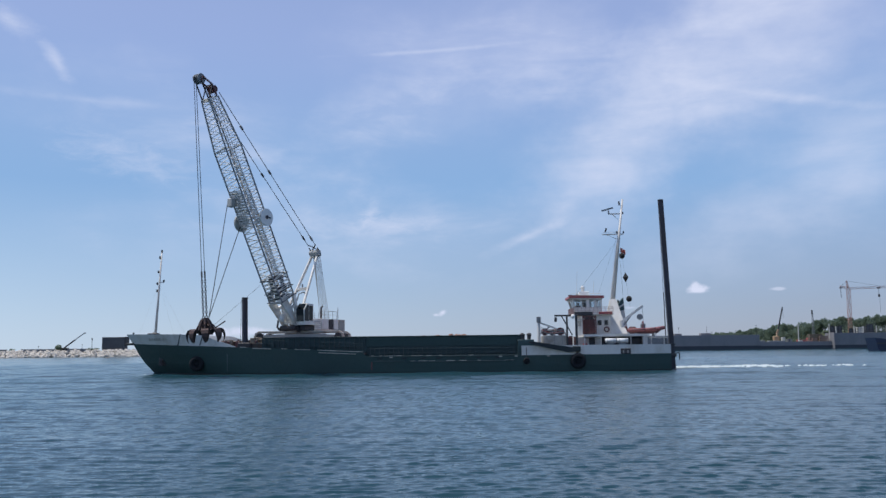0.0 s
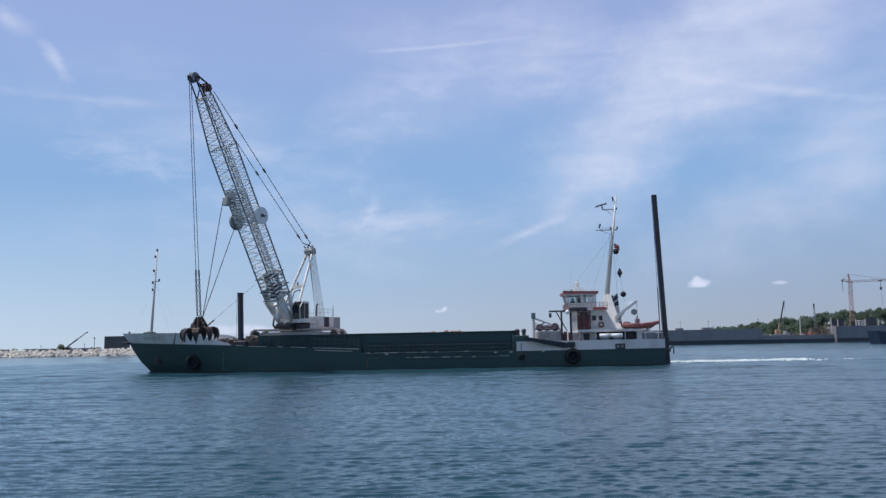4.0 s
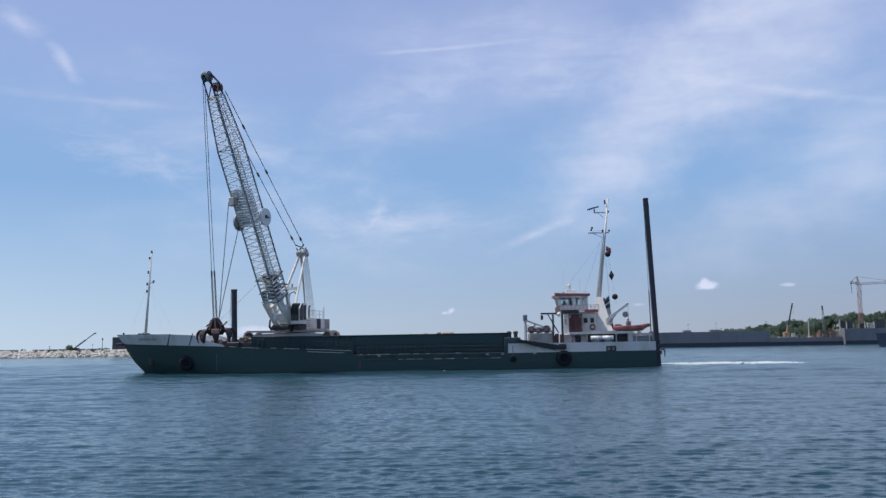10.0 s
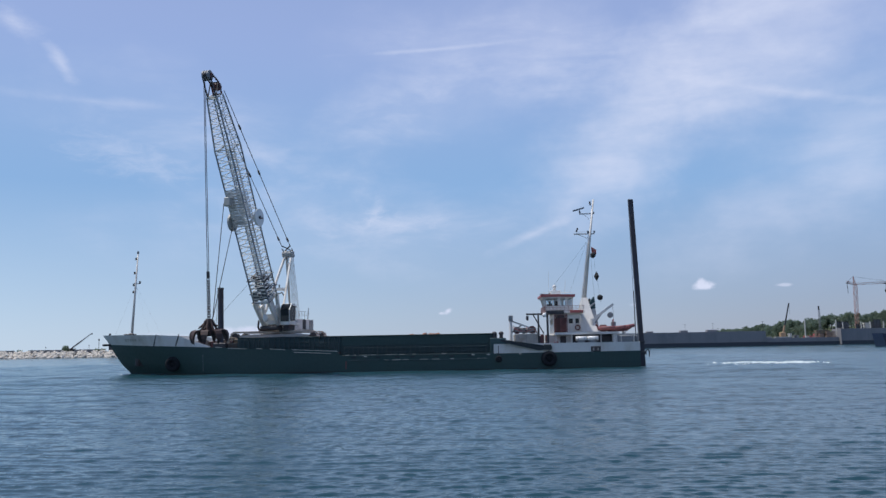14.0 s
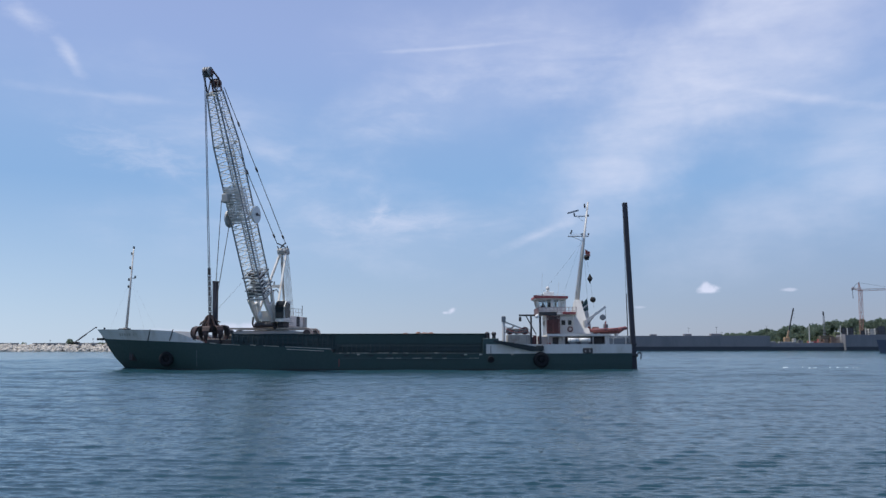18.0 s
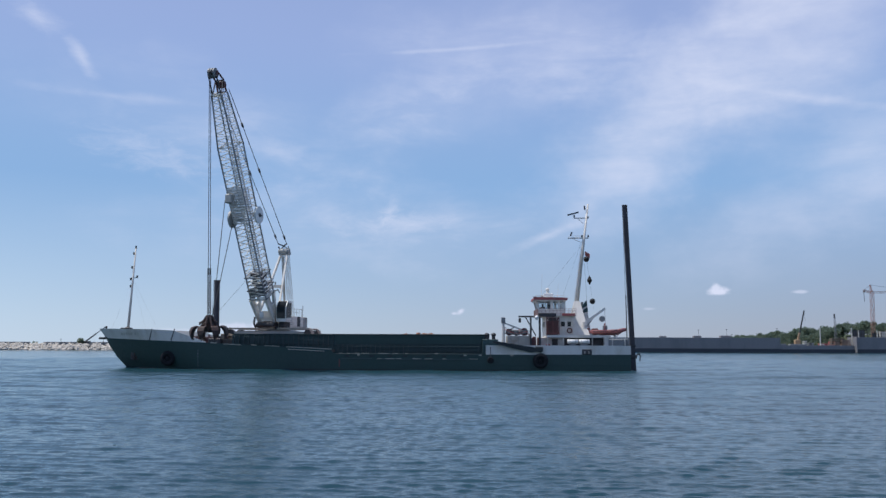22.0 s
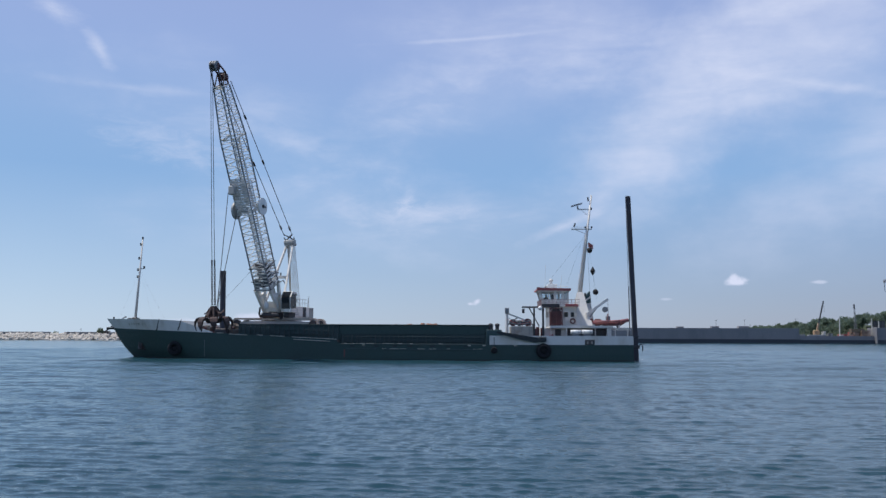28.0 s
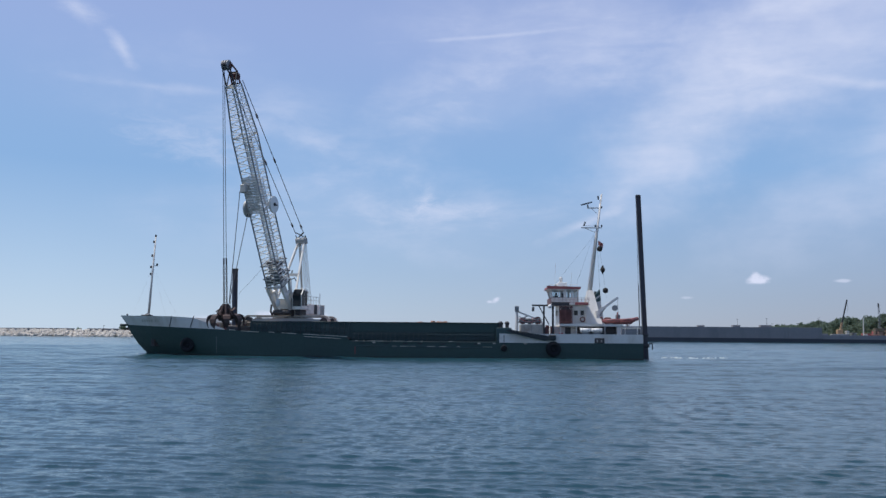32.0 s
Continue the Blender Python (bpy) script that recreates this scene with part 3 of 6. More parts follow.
def make_right_shore():
    rng = random.Random(11)
    # long concrete caisson wall with a lower stretch in the middle
    wall = tagged(new("caisson_wall"), "long grey concrete caisson wall along the water", "wall", kind="structure")
    for x0, x1, z1 in [(60 + 15.75 * i, 75.71 + 15.75 * i, 7.25) for i in range(6)]:
        part("panel", box(B(), x0, x1, SHORE, SHORE + 10, 1.95, z1 + rng.uniform(-.03, .03), 0.02), CONCRETE, wall)
    for x0, x1 in ((154.6, 166.56), (166.6, 178.56), (178.6, 190.4)):
        part("panel", box(B(), x0, x1, SHORE + 1.0, SHORE + 10, 1.75, 3.7, 0.02), CONCRETE, wall)
    for i in range(6):
        part("panel", box(B(), 191.2 + 13.1 * i, 204.26 + 13.1 * i, SHORE - 1.0, SHORE + 10, 1.85, 7.7, 0.02), CONCRETE, wall)
    part("wall_foot", box(B(), 60, 154.5, SHORE - 0.6, SHORE + 9, -2, 1.95), WET_CONCRETE, wall, "dark wet foot of the wall")
    part("wall_foot", box(B(), 154.6, 190.6, SHORE + 0.6, SHORE + 9, -2, 1.75), WET_CONCRETE, wall, "dark wet foot of the wall")
    part("wall_foot", box(B(), 190.7, 270, SHORE - 1.3, SHORE + 9, -2, 1.85), WET_CONCRETE, wall, "dark wet foot of the wall")
    part("pier_edge", box(B(), 190.4, 191.1, SHORE - 1.2, SHORE + 3, 0.2, 7.9, 0.05), CONCRETE, wall)
    # things along the crest
    for x0, x1, h in ((113.5, 117.0, 8.2), (126.5, 131.3, 8.3), (97, 100, 8.0)):
        part("crest_box", box(B(), x0, x1, SHORE + 2, SHORE + 5, 7.1, h, 0.05), CONCRETE, wall)
    for x, h in ((115.8, 11.2), (129.5, 11.5), (132.0, 9.0), (144, 9.4), (154, 12.0)):
        bm = rod(B(), (x, SHORE + 2.5, 7), (x, SHORE + 2.5, h), 0.07, 0.05, 6)
        box(bm, x - 0.5, x + 0.5, SHORE + 2.4, SHORE + 2.6, h - 0.25, h - 0.12)
        tagged(part("light_post", bm, STEEL), "thin lamp post on the caisson wall", "post", "posts on the wall")
    ground = B()
    box(ground, 60, 300, SHORE + 10, SHORE + 160, -1, 3.4)
    tagged(part("quay_ground", ground, EARTH), "bare earth yard behind the quay wall", "ground", kind="structure")
    # wooded rise behind
    rise = B()
    xs = np.linspace(118, 330, 60)
    prev = None
    for x in xs:
        h = tree_line(float(x)) * 0.62
        col = [rise.verts.new((x, SHORE + d, z)) for d, z in ((22, 3.3), (40, h), (120, h + 1), (160, 3))]
        if prev:
            for a in range(3):
                rise.faces.new((prev[a], col[a], col[a + 1], prev[a + 1]))
        prev = col
    tagged(part("wooded_rise", rise, BANK), "low wooded bank behind the yard", "bank", kind="structure")
    for i in range(64):
        x = 127 + 2.0 * i + rng.uniform(-0.8, 0.8)
        d = rng.uniform(24, 40)
        top = 2.9 + (tree_line(x) - 2.9) * (SHORE + d) / SHORE + rng.uniform(-1.1, 0.7)
        h = max(2.2, min(7.5, top - 3.2))
        make_tree(x * (SHORE + d) / SHORE, SHORE + d, top - h, h, rng.uniform(1.7, 2.9), rng)
    scrub = B()
    for i in range(260):
        x = rng.uniform(128, 260)
        d = rng.uniform(20, 34)
        z = 3.3 + rng.random() * max(0.5, (tree_line(x) - 4.5))
        leaves(scrub, (x * (SHORE + d) / SHORE, SHORE + d, z), (2.6, 1.5, 1.7), 60, rng, 0.42)
    tagged(part("scrub", scrub, LEAF), "dense green scrub on the bank", "scrub", kind="stuff")


def lattice_mast(bm, a, b, w, bay, r=0.06, w2=None):
    """A square lattice between two points."""
    a, b = Vector(a), Vector(b)
    d = (b - a)
    L = d.length
    q = d.to_track_quat("Z", "Y").to_matrix()
    w2 = w if w2 is None else w2

    def at(f, i):
        s = (w + (w2 - w) * f) / 2
        c = ((-s, -s), (s, -s), (s, s), (-s, s))[i % 4]
        return a + d * f + q @ Vector((c[0], c[1], 0))
    k = max(1, round(L / bay))
    for i in range(4):
        beam(bm, at(0, i), at(1, i), r * 1.7)
        for j in range(k):
            f0, f1 = j / k, (j + 1) / k
            beam(bm, at(f0, i if j % 2 else i + 1), at(f1, i + 1 if j % 2 else i), r)
            beam(bm, at(f1, i), at(f1, i + 1), r)
    return bm


def make_yard_cranes():
    y = SHORE + 12
    k = y / SHORE
    tc = tagged(new("tower_crane"), "red-brown lattice tower crane behind the quay", "crane")
    mast = part("mast", lattice_mast(B(), (199 * k, y, 3.4), (199.6 * k, y, 30), 1.4, 2.2, 0.075), CRANE_RED, tc)
    part("apex", lattice_mast(B(), (199.5 * k, y, 30), (198.9 * k, y, 34), 1.0, 1.6, 0.07, 0.3), CRANE_RED, tc)
    part("jib", lattice_mast(B(), (199.5 * k, y, 30.2), (243 * k, y, 31.6), 0.9, 2.2, 0.06), CRANE_RED, tc)
    part("counter_jib", lattice_mast(B(), (199.5 * k, y, 30.2), (195.6 * k, y, 31.2), 0.9, 2.2, 0.06), CRANE_RED, tc)
    bm = beam(B(), (195.7 * k, y, 31.2), (198.9 * k, y, 34), 0.1)
    beam(bm, (198.9 * k, y, 34), (216 * k, y, 31.2), 0.08)
    part("stay", bm, STEEL, tc)
    part("counter_rope", beam(B(), (195.7 * k, y, 31), (195.9 * k, y, 25.5), 0.16), STEEL, tc)
    part("counterweight", box(B(), 195.4 * k, 196.2 * k, y - .4, y + .4, 30.2, 31.2, 0.05), GREY, tc)
    bm = beam(B(), (214.5 * k, y, 30.4), (214.5 * k, y, 26.5), 0.12)
    beam(bm, (214.5 * k, y, 26.5), (214.8 * k, y, 18), 0.06)
    part("hook_rope", bm, STEEL, tc)
    part("hook_block", box(B(), 214.1 * k, 214.9 * k, y - .3, y + .3, 25.8, 27.2, 0.1), STEEL, tc)
    part("trolley", box(B(), 213.8 * k, 215.2 * k, y - .5, y + .5, 30.0, 30.6, 0.05), STEEL, tc)
    mc = tagged(new("mobile_crane"), "yellow mobile crane with a raised telescopic boom", "crane")
    y = SHORE + 6
    part("boom", beam(B(), (162.6 * 1.015, y, 5.2), (163.8 * 1.015, y, 9.8), 0.75), CRANE_YELLOW, mc)
    part("inner_boom", beam(B(), (163.75 * 1.015, y, 9.6), (166.5 * 1.015, y, 20.8), 0.5), STEEL, mc, "dark extended boom section")
    part("cab", box(B(), 161.2 * 1.015, 163.8 * 1.015, y - 1, y + 1, 4.3, 6.4, 0.15), CRANE_YELLOW, mc)
    part("carrier", box(B(), 158.5 * 1.015, 166.5 * 1.015, y - 1.3, y + 1.3, 3.35, 4.3, 0.1), GREY, mc)
    part("hook_rope", beam(B(), (166.6 * 1.015, y, 20.6), (166.7 * 1.015, y, 15.5), 0.06), STEEL, mc)
    lc = tagged(new("piling_rig"), "grey lattice-boom piling rig in the yard", "crane")
    part("boom", lattice_mast(B(), (181 * 1.02, SHORE + 8, 4.4), (181 * 1.02, SHORE + 8, 17.5), 0.9, 1.4, 0.05, 0.5), GREY, lc)
    part("head", box(B(), 180.6 * 1.02, 181.2 * 1.02, SHORE + 7.7, SHORE + 8.3, 17.3, 19.3, 0.1), STEEL, lc)
    part("house", box(B(), 178 * 1.02, 183.5 * 1.02, SHORE + 7, SHORE + 10, 3.4, 5.6, 0.15), RED, lc)
    bm = rod(B(), (173.5 * 1.01, SHORE + 4, 3.3), (173.7 * 1.01, SHORE + 4, 12.4), 0.32, 0.26)
    tagged(part("white_pile", bm, PALE), "tall white pile standing in the yard", "pile")
    # site clutter between the walls
    rng = random.Random(5)
    for x, w, h, m, label in ((168.5, 1.2, 2.6, PALE, "white site cabin in the yard"), (177.5, 4.0, 1.4, RED, "stack of red formwork in the yard"),
                              (186, 6, 2.3, EARTH, "pile of brown timber in the yard"), (184.5, 6.5, 3.9, EARTH, "stack of brown precast planks in the yard"),
                              (157.5, 3.0, 1.2, GREY, "grey material stack in the yard"), (171.5, 2.0, 1.6, GREY, "grey machine in the yard"),
                              (195, 5.5, 5.0, GREY, "grey concrete block behind the wall"), (206.5, 2.5, 7.2, PALE, "pale concrete column behind the wall"),
                              (211, 4.5, 7.6, SHED, "dark scaffold tower behind the wall")):
        bm = B()
        layers = max(1, int(h / 0.8))
        for i in range(layers):
            s = rng.uniform(-0.15, 0.15)
            box(bm, x - w / 2 + s, x + w / 2 + s, SHORE + 5, SHORE + 7.5, 3.4 + h * i / layers, 3.4 + h * (i + 0.86) / layers, 0.04)
        tagged(part("site_block", bm, m), label, "stack", "stacks in the yard")
    for x0, x1, h in ((191.6, 198.4, 11.4), (200.8, 205.2, 10.2), (209.5, 214.0, 12.2)):
        sc = tagged(new("scaffold"), "dark steel scaffold frame behind the wall", "scaffold", "scaffolds behind the wall")
        k = max(2, round((x1 - x0) / 1.3))
        for i in range(k + 1):
            x = x0 + (x1 - x0) * i / k
            part("upright", rod(B(), (x, SHORE + 4.5, 3.4), (x, SHORE + 4.5, h + 0.4 * (i % 2)), 0.09, seg=6), STEEL, sc)
        for z in (8.2, 9.2, h - 0.4):
            part("ledger", box(B(), x0 - 0.2, x1 + 0.2, SHORE + 4.4, SHORE + 4.6, z, z + 0.16), STEEL, sc)
        part("sheeting", box(B(), x0 + 0.2, x1 - 1.0, SHORE + 4.7, SHORE + 4.8, 7.6, h - 0.5), SHED, sc)
    for x, w, h, m in ((180.2, 3.0, 1.1, CRANE_RED), (183.0, 2.2, 2.2, WORN_TIMBER), (187.4, 4.2, 3.2, WORN_TIMBER), (176.0, 1.6, 1.3, PALE), (170.2, 1.0, 2.0, SHED)):
        bm = B()
        for i in range(max(2, int(h / 0.35))):
            z = 3.4 + 0.35 * i
            box(bm, x - w / 2 + rng.uniform(-.2, .2), x + w / 2 + rng.uniform(-.2, .2), SHORE + 3.0, SHORE + 4.4, z, z + 0.26)
        tagged(part("timber_stack", bm, m), "stack of long planks in the yard behind the low wall", "stack", "stacks in the yard")
    for x in (190.7, 194, 203, 207.5, 214, 219):
        bm = rod(B(), (x, SHORE + 4, 3.5), (x, SHORE + 4, 12.2 if x < 191 else 11.0), 0.25)
        tagged(part("formwork_post", bm, PALE), "pale upright post behind the wall", "post", "upright posts")


WORN_TIMBER = material("weathered_timber", (0.30, 0.21, 0.16), 0.85, second=(0.18, 0.13, 0.10), size=0.8)
SHED = material("dark_sheet_metal", (0.10, 0.105, 0.115), 0.6, second=(0.05, 0.05, 0.055), size=2.5)
PALE = material("pale_concrete", (0.55, 0.54, 0.5), 0.8, second=(0.4, 0.38, 0.34), size=1.5)


def make_moored_boat():
    boat = tagged(new("barge"), "dark navy steel barge lying off the wall", "boat")
    boat.matrix_basis = pose(147.5, 283, 0, 0, 0, -4)
    hull = B()
    slab(hull, [(0, 4.5), (1.0, -0.8), (40, -0.8), (40, 3.2), (8, 3.3)], -4, 4)
    part("hull", hull, NAVY, boat)
    part("rubbing_strake", box(B(), 0.3, 40, -4.15, -3.98, 2.4, 2.7), STEEL, boat)
    part("hatch", box(B(), 10, 34, -3, 3, 3.2, 4.3, 0.1), GREY, boat)


make_breakwater()
make_left_shore()
make_right_shore()
make_yard_cranes()
make_moored_boat()
bush = B()
leaves(bush, (-189.9, SHORE + 2.5, 4.6), (1.7, 1.2, 1.7), 420, random.Random(2), 0.34)
rod(bush, (-189.9, SHORE + 2.5, 2.4), (-189.9, SHORE + 2.5, 4.5), 0.15)
tagged(part("bush", bush, LEAF), "dark green bush growing on the breakwater crest", "bush")
low_bush = B()
for bx in (-174.5, -171.5, -213):
    leaves(low_bush, (bx, SHORE + 2.8, 3.7), (1.6, 0.8, 0.7), 120, random.Random(9), 0.3)
tagged(part("scrub", low_bush, LEAF), "low dry scrub on the breakwater crest", "scrub", kind="stuff")


# ---- the ship: x runs aft, y away from the camera's shore, z up from the water ----
ship = tagged(new("dredging_ship"), "long green and white dredging ship with open hold", "ship")
BEAM = 5.8


def stem(z):
    u = max(0.0, z - 0.2)
    return -29.4 - u * 0.775 - 0.3 * math.sin(math.pi * min(1.0, u / 3.4))


def sheer(x):
    return float(np.interp(x, [-33.2, -20.4, -17, -2.25, -2.2, 14, 33], [3.82, 3.36, 3.22, 2.5, 2.02, 1.95, 2.0]))


def half(x, z):
    t = min(1.0, max(0.0, (x - stem(z)) / (15.5 - 0.6 * z)))
    aft = min(1.0, max(0.0, (x - 26) / 7))
    return BEAM * (1 - (1 - t) ** 2.3) * (1 - 0.10 * aft ** 2) - 0.25 * max(0.0, 0.6 - z) * 0.3


def shell(zrows, x_end=33.0, x_from=None, n=90, thick=0.0, sides=(-1, 1)):
    """Ship's side between rows of heights; each row is a function of x. Both sides, joined at the stem."""
    bm = B()
    grid = []
    for k in range(n + 1):
        u = (k / n) ** 1.5
        row = []
        for zf in zrows:
            x = -33
            for _ in range(6):
                z = zf(x)
                x0 = stem(z) if x_from is None else max(stem(z), x_from)
                x = x0 + (x_end - x0) * u
            z = zf(x)
            row.append((x, half(x, z), z))
        grid.append(row)
    for side in sides:
        for off in ((0.0, thick) if thick else (0.0,)):
            vs = [[bm.verts.new((x, side * max(0.0, b - off), z)) for x, b, z in row] for row in grid]
            for a, b in zip(vs, vs[1:]):
                for i in range(len(zrows) - 1):
                    bm.faces.new((a[i], b[i], b[i + 1], a[i + 1]))
        if thick:
            top = [(bm.verts.new((r[-1][0], side * r[-1][1], r[-1][2])), bm.verts.new((r[-1][0], side * max(0.0, r[-1][1] - thick), r[-1][2]))) for r in grid]
            for a, b in zip(top, top[1:]):
                bm.faces.new((a[0], b[0], b[1], a[1]))
    if thick:
        bmesh.ops.remove_doubles(bm, verts=bm.verts, dist=0.002)
    return bm


def make_hull():
    bm = shell([lambda x: 0.2, lambda x: 0.2 + (sheer(x) - 0.2) * 0.35, lambda x: 0.2 + (sheer(x) - 0.2) * 0.7, sheer], n=200)
    b0, b1 = half(33.0, 0.4), half(33.0, 2.0)
    bm.faces.new([bm.verts.new(v) for v in ((33, -b0, 0.2), (33, b0, 0.2), (33, b1, 2.0), (33, -b1, 2.0))])
    hull = part("hull", bm, HULL_GREEN, ship, "dark green painted hull")
    bm = shell([lambda x: -1.4, lambda x: 0.2])
    b0 = half(33.0, 0.3)
    bm.faces.new([bm.verts.new(v) for v in ((33, -b0, -1.4), (33, b0, -1.4), (33, b0, 0.2), (33, -b0, 0.2))])
    part("boot_topping", bm, BOOT, ship, "dark brown band along the waterline")
    fore_top = lambda x: float(np.interp(x, [-33.4, -24.5, -21.4, -17.5], [4.98, 4.82, 4.66, 3.32]))
    part("bow_bulwark", shell([lambda x: sheer(x) + 0.004, fore_top], -17.5, n=60, thick=0.12), WHITE, ship, "white raised bulwark round the bow")
    for side in (-1, 1):
        part("stern_bulwark", shell([lambda x: sheer(x) + 0.004, lambda x: 3.05], 32.9, 15.9, n=50, thick=0.12, sides=(side,)), WHITE, ship, "white bulwark along the stern")
    b = half(32.9, 2.5)
    part("transom_bulwark", box(B(), 32.8, 33.0, -b, b, 2.0, 3.05, 0.03), WHITE, ship)
    # rubbing strakes; pale deck edge bars put the sunlit line into colour
    for x0, x1, z, dx in ((-16.9, -16.1, 0.02, 0), (-12.0, -11.3, 0.02, 0), (-10.4, -8.6, 0.02, 0), (-7.8, -2.4, 0.02, 0), (-7.6, -3.2, -0.26, 0), (-15.4, -13.2, -0.05, 0)):
        bm = beam(B(), (x0, -half(x0, 2) - 0.05, sheer(x0) + z), (x1, -half(x1, 2) - 0.05, sheer(x1) + z), 0.045, 0.07)
        part("deck_edge", bm, STRIPE, ship, "deck edge with its sunlit line painted pale")
    for x0, x1, z in ((-1.8, 15.5, 1.98), (-1.2, 2.4, 1.42), (3.5, 14, 1.36)):
        part("strake", box(B(), x0, x1, -BEAM - 0.09, -BEAM + 0.02, z - 0.05, z + 0.05, 0.02), RAIL_DARK, ship)
    for x in (0.7, 13.3, 15.1, 18.8):
        part("draught_plate", box(B(), x, x + 0.35, -BEAM - 0.03, -BEAM + 0.01, 1.80, 1.95), STRIPE, ship)
    rng = random.Random(31)
    for z, x0, x1, count in ((2.05, -1.6, 10.5, 10), (1.44, 2.0, 7.5, 5), (1.44, 8.5, 15, 4)):
        for i in range(count):
            x = rng.uniform(x0, x1)
            part("pale_edge_dash", box(B(), x, x + rng.uniform(0.25, 1.1), -BEAM - 0.11, -BEAM - 0.085, z - 0.025, z + 0.025), STRIPE, ship)
    # scuffed plates and drain streaks under the side deck
    for i in range(7):
        x = -0.5 + 2.3 * i + rng.uniform(-0.5, 0.5)
        part("freeing_port", box(B(), x, x + 0.55, -BEAM - 0.03, -BEAM + 0.02, 1.66, 1.82, 0.01), IRON, ship)
    for x in (-1.5,):
        part("boarding_mark", box(B(), x, x + 0.16, -BEAM - 0.025, -BEAM + 0.02, 0.45, 1.35), RED_BROWN, ship)
    # decks
    bm = B()
    box(bm, -26, -15, -2.9, 2.9, 2.7, 3.0)
    box(bm, -20, -2.2, -5.4, 5.4, 2.2, 2.45)
    part("fore_deck", bm, DECK, ship)
    part("main_deck", box(B(), -2.3, 32.7, -4.95, 4.95, 1.6, 1.85), DECK, ship)
    # round rubber fenders on ropes
    for x, z, r in ((-22.2, 1.35, 0.95), (16.45, 1.3, 0.4), (22.3, 1.25, 0.95)):
        y = -half(x, z) - 0.25
        f = part("tyre_fender", rod(ring(B(), (x, y, z), r * 0.66, r * 0.3, "Y", 22, 8), (x, y - 0.05, z), (x, y + 0.22, z), r * 0.6, seg=20), RUBBER, ship, "black tyre fender hung from the rail", True)
        part("fender_rope", rod(B(), (x, y + 0.1, z + r * 0.7), (x, -half(x, sheer(x)) - 0.05, sheer(x) + 0.9), 0.04, seg=6), ROPE, f)
    for x in (-24.6, -21.7):
        part("fender_rope", rod(B(), (x + 0.4, -half(x, 4.8) - 0.06, 4.85), (x - 0.05, -half(x, 3.6) - 0.04, 3.5), 0.06, seg=6), ROPE, ship)
    # bow anchor in its pocket
    pocket = part("anchor_pocket", box(B(), -27.75, -26.6, -half(-27.2, 1.6) - 0.03, -half(-27.2, 1.6) + 0.3, 1.1, 2.1, 0.08), STEEL, ship)
    y = -half(-27.2, 1.6) - 0.12
    bm = rod(B(), (-27.2, y, 1.15), (-27.2, y, 2.1), 0.09)
    for s in (-1, 1):
        rod(bm, (-27.2, y, 1.2), (-27.2 + 0.42 * s, y, 1.7), 0.09, 0.05)
    part("anchor", bm, RUST, pocket)
    # the painted name is not legible: short dark bars
    k = 0
    for i, w in enumerate((0.26, 0.22, 0.24, 0.2, 0.26, 0.22, 0.24)):
        x = -28.9 + k
        k += w + (0.16 if i != 4 else 0.34)
        b0, b1 = half(x, 4.3), half(x + w, 4.3)
        bm = B()
        vs = [bm.verts.new(v) for v in ((x, -half(x, 4.12) - 0.015, 4.12), (x + w, -half(x + w, 4.12) - 0.015, 4.12), (x + w, -half(x + w, 4.42) - 0.015, 4.42), (x, -half(x, 4.42) - 0.015, 4.42))]
        f = bm.faces.new(vs)
        bmesh.ops.solidify(bm, geom=[f], thickness=0.01)
        part("name_mark", bm, STRIPE, ship)
    for i in range(6):
        z = 0.5 + 0.34 * i
        part("draught_mark", box(B(), -18.43, -18.37, -half(-18.4, z) - 0.015, -half(-18.4, z) + 0.03, z, z + 0.16), GREY, ship)
    part("bow_lip", box(B(), -33.0, -31.9, -0.35, 0.35, 3.62, 3.9, 0.08), IRON, ship, "dark fairlead lip at the stem")
    part("bow_light", rod(B(), (-32.2, 0, 4.9), (-32.2, 0, 5.2), 0.12), STEEL, ship)
    bm = box(B(), -30.2, -29.0, -0.5, 0.5, 3.0, 5.1, 0.05)
    rod(bm, (-29.6, -1.2, 4.6), (-29.6, 1.2, 4.6), 0.38, seg=12)
    part("windlass", bm, STEEL, ship, "dark anchor windlass on the foredeck")


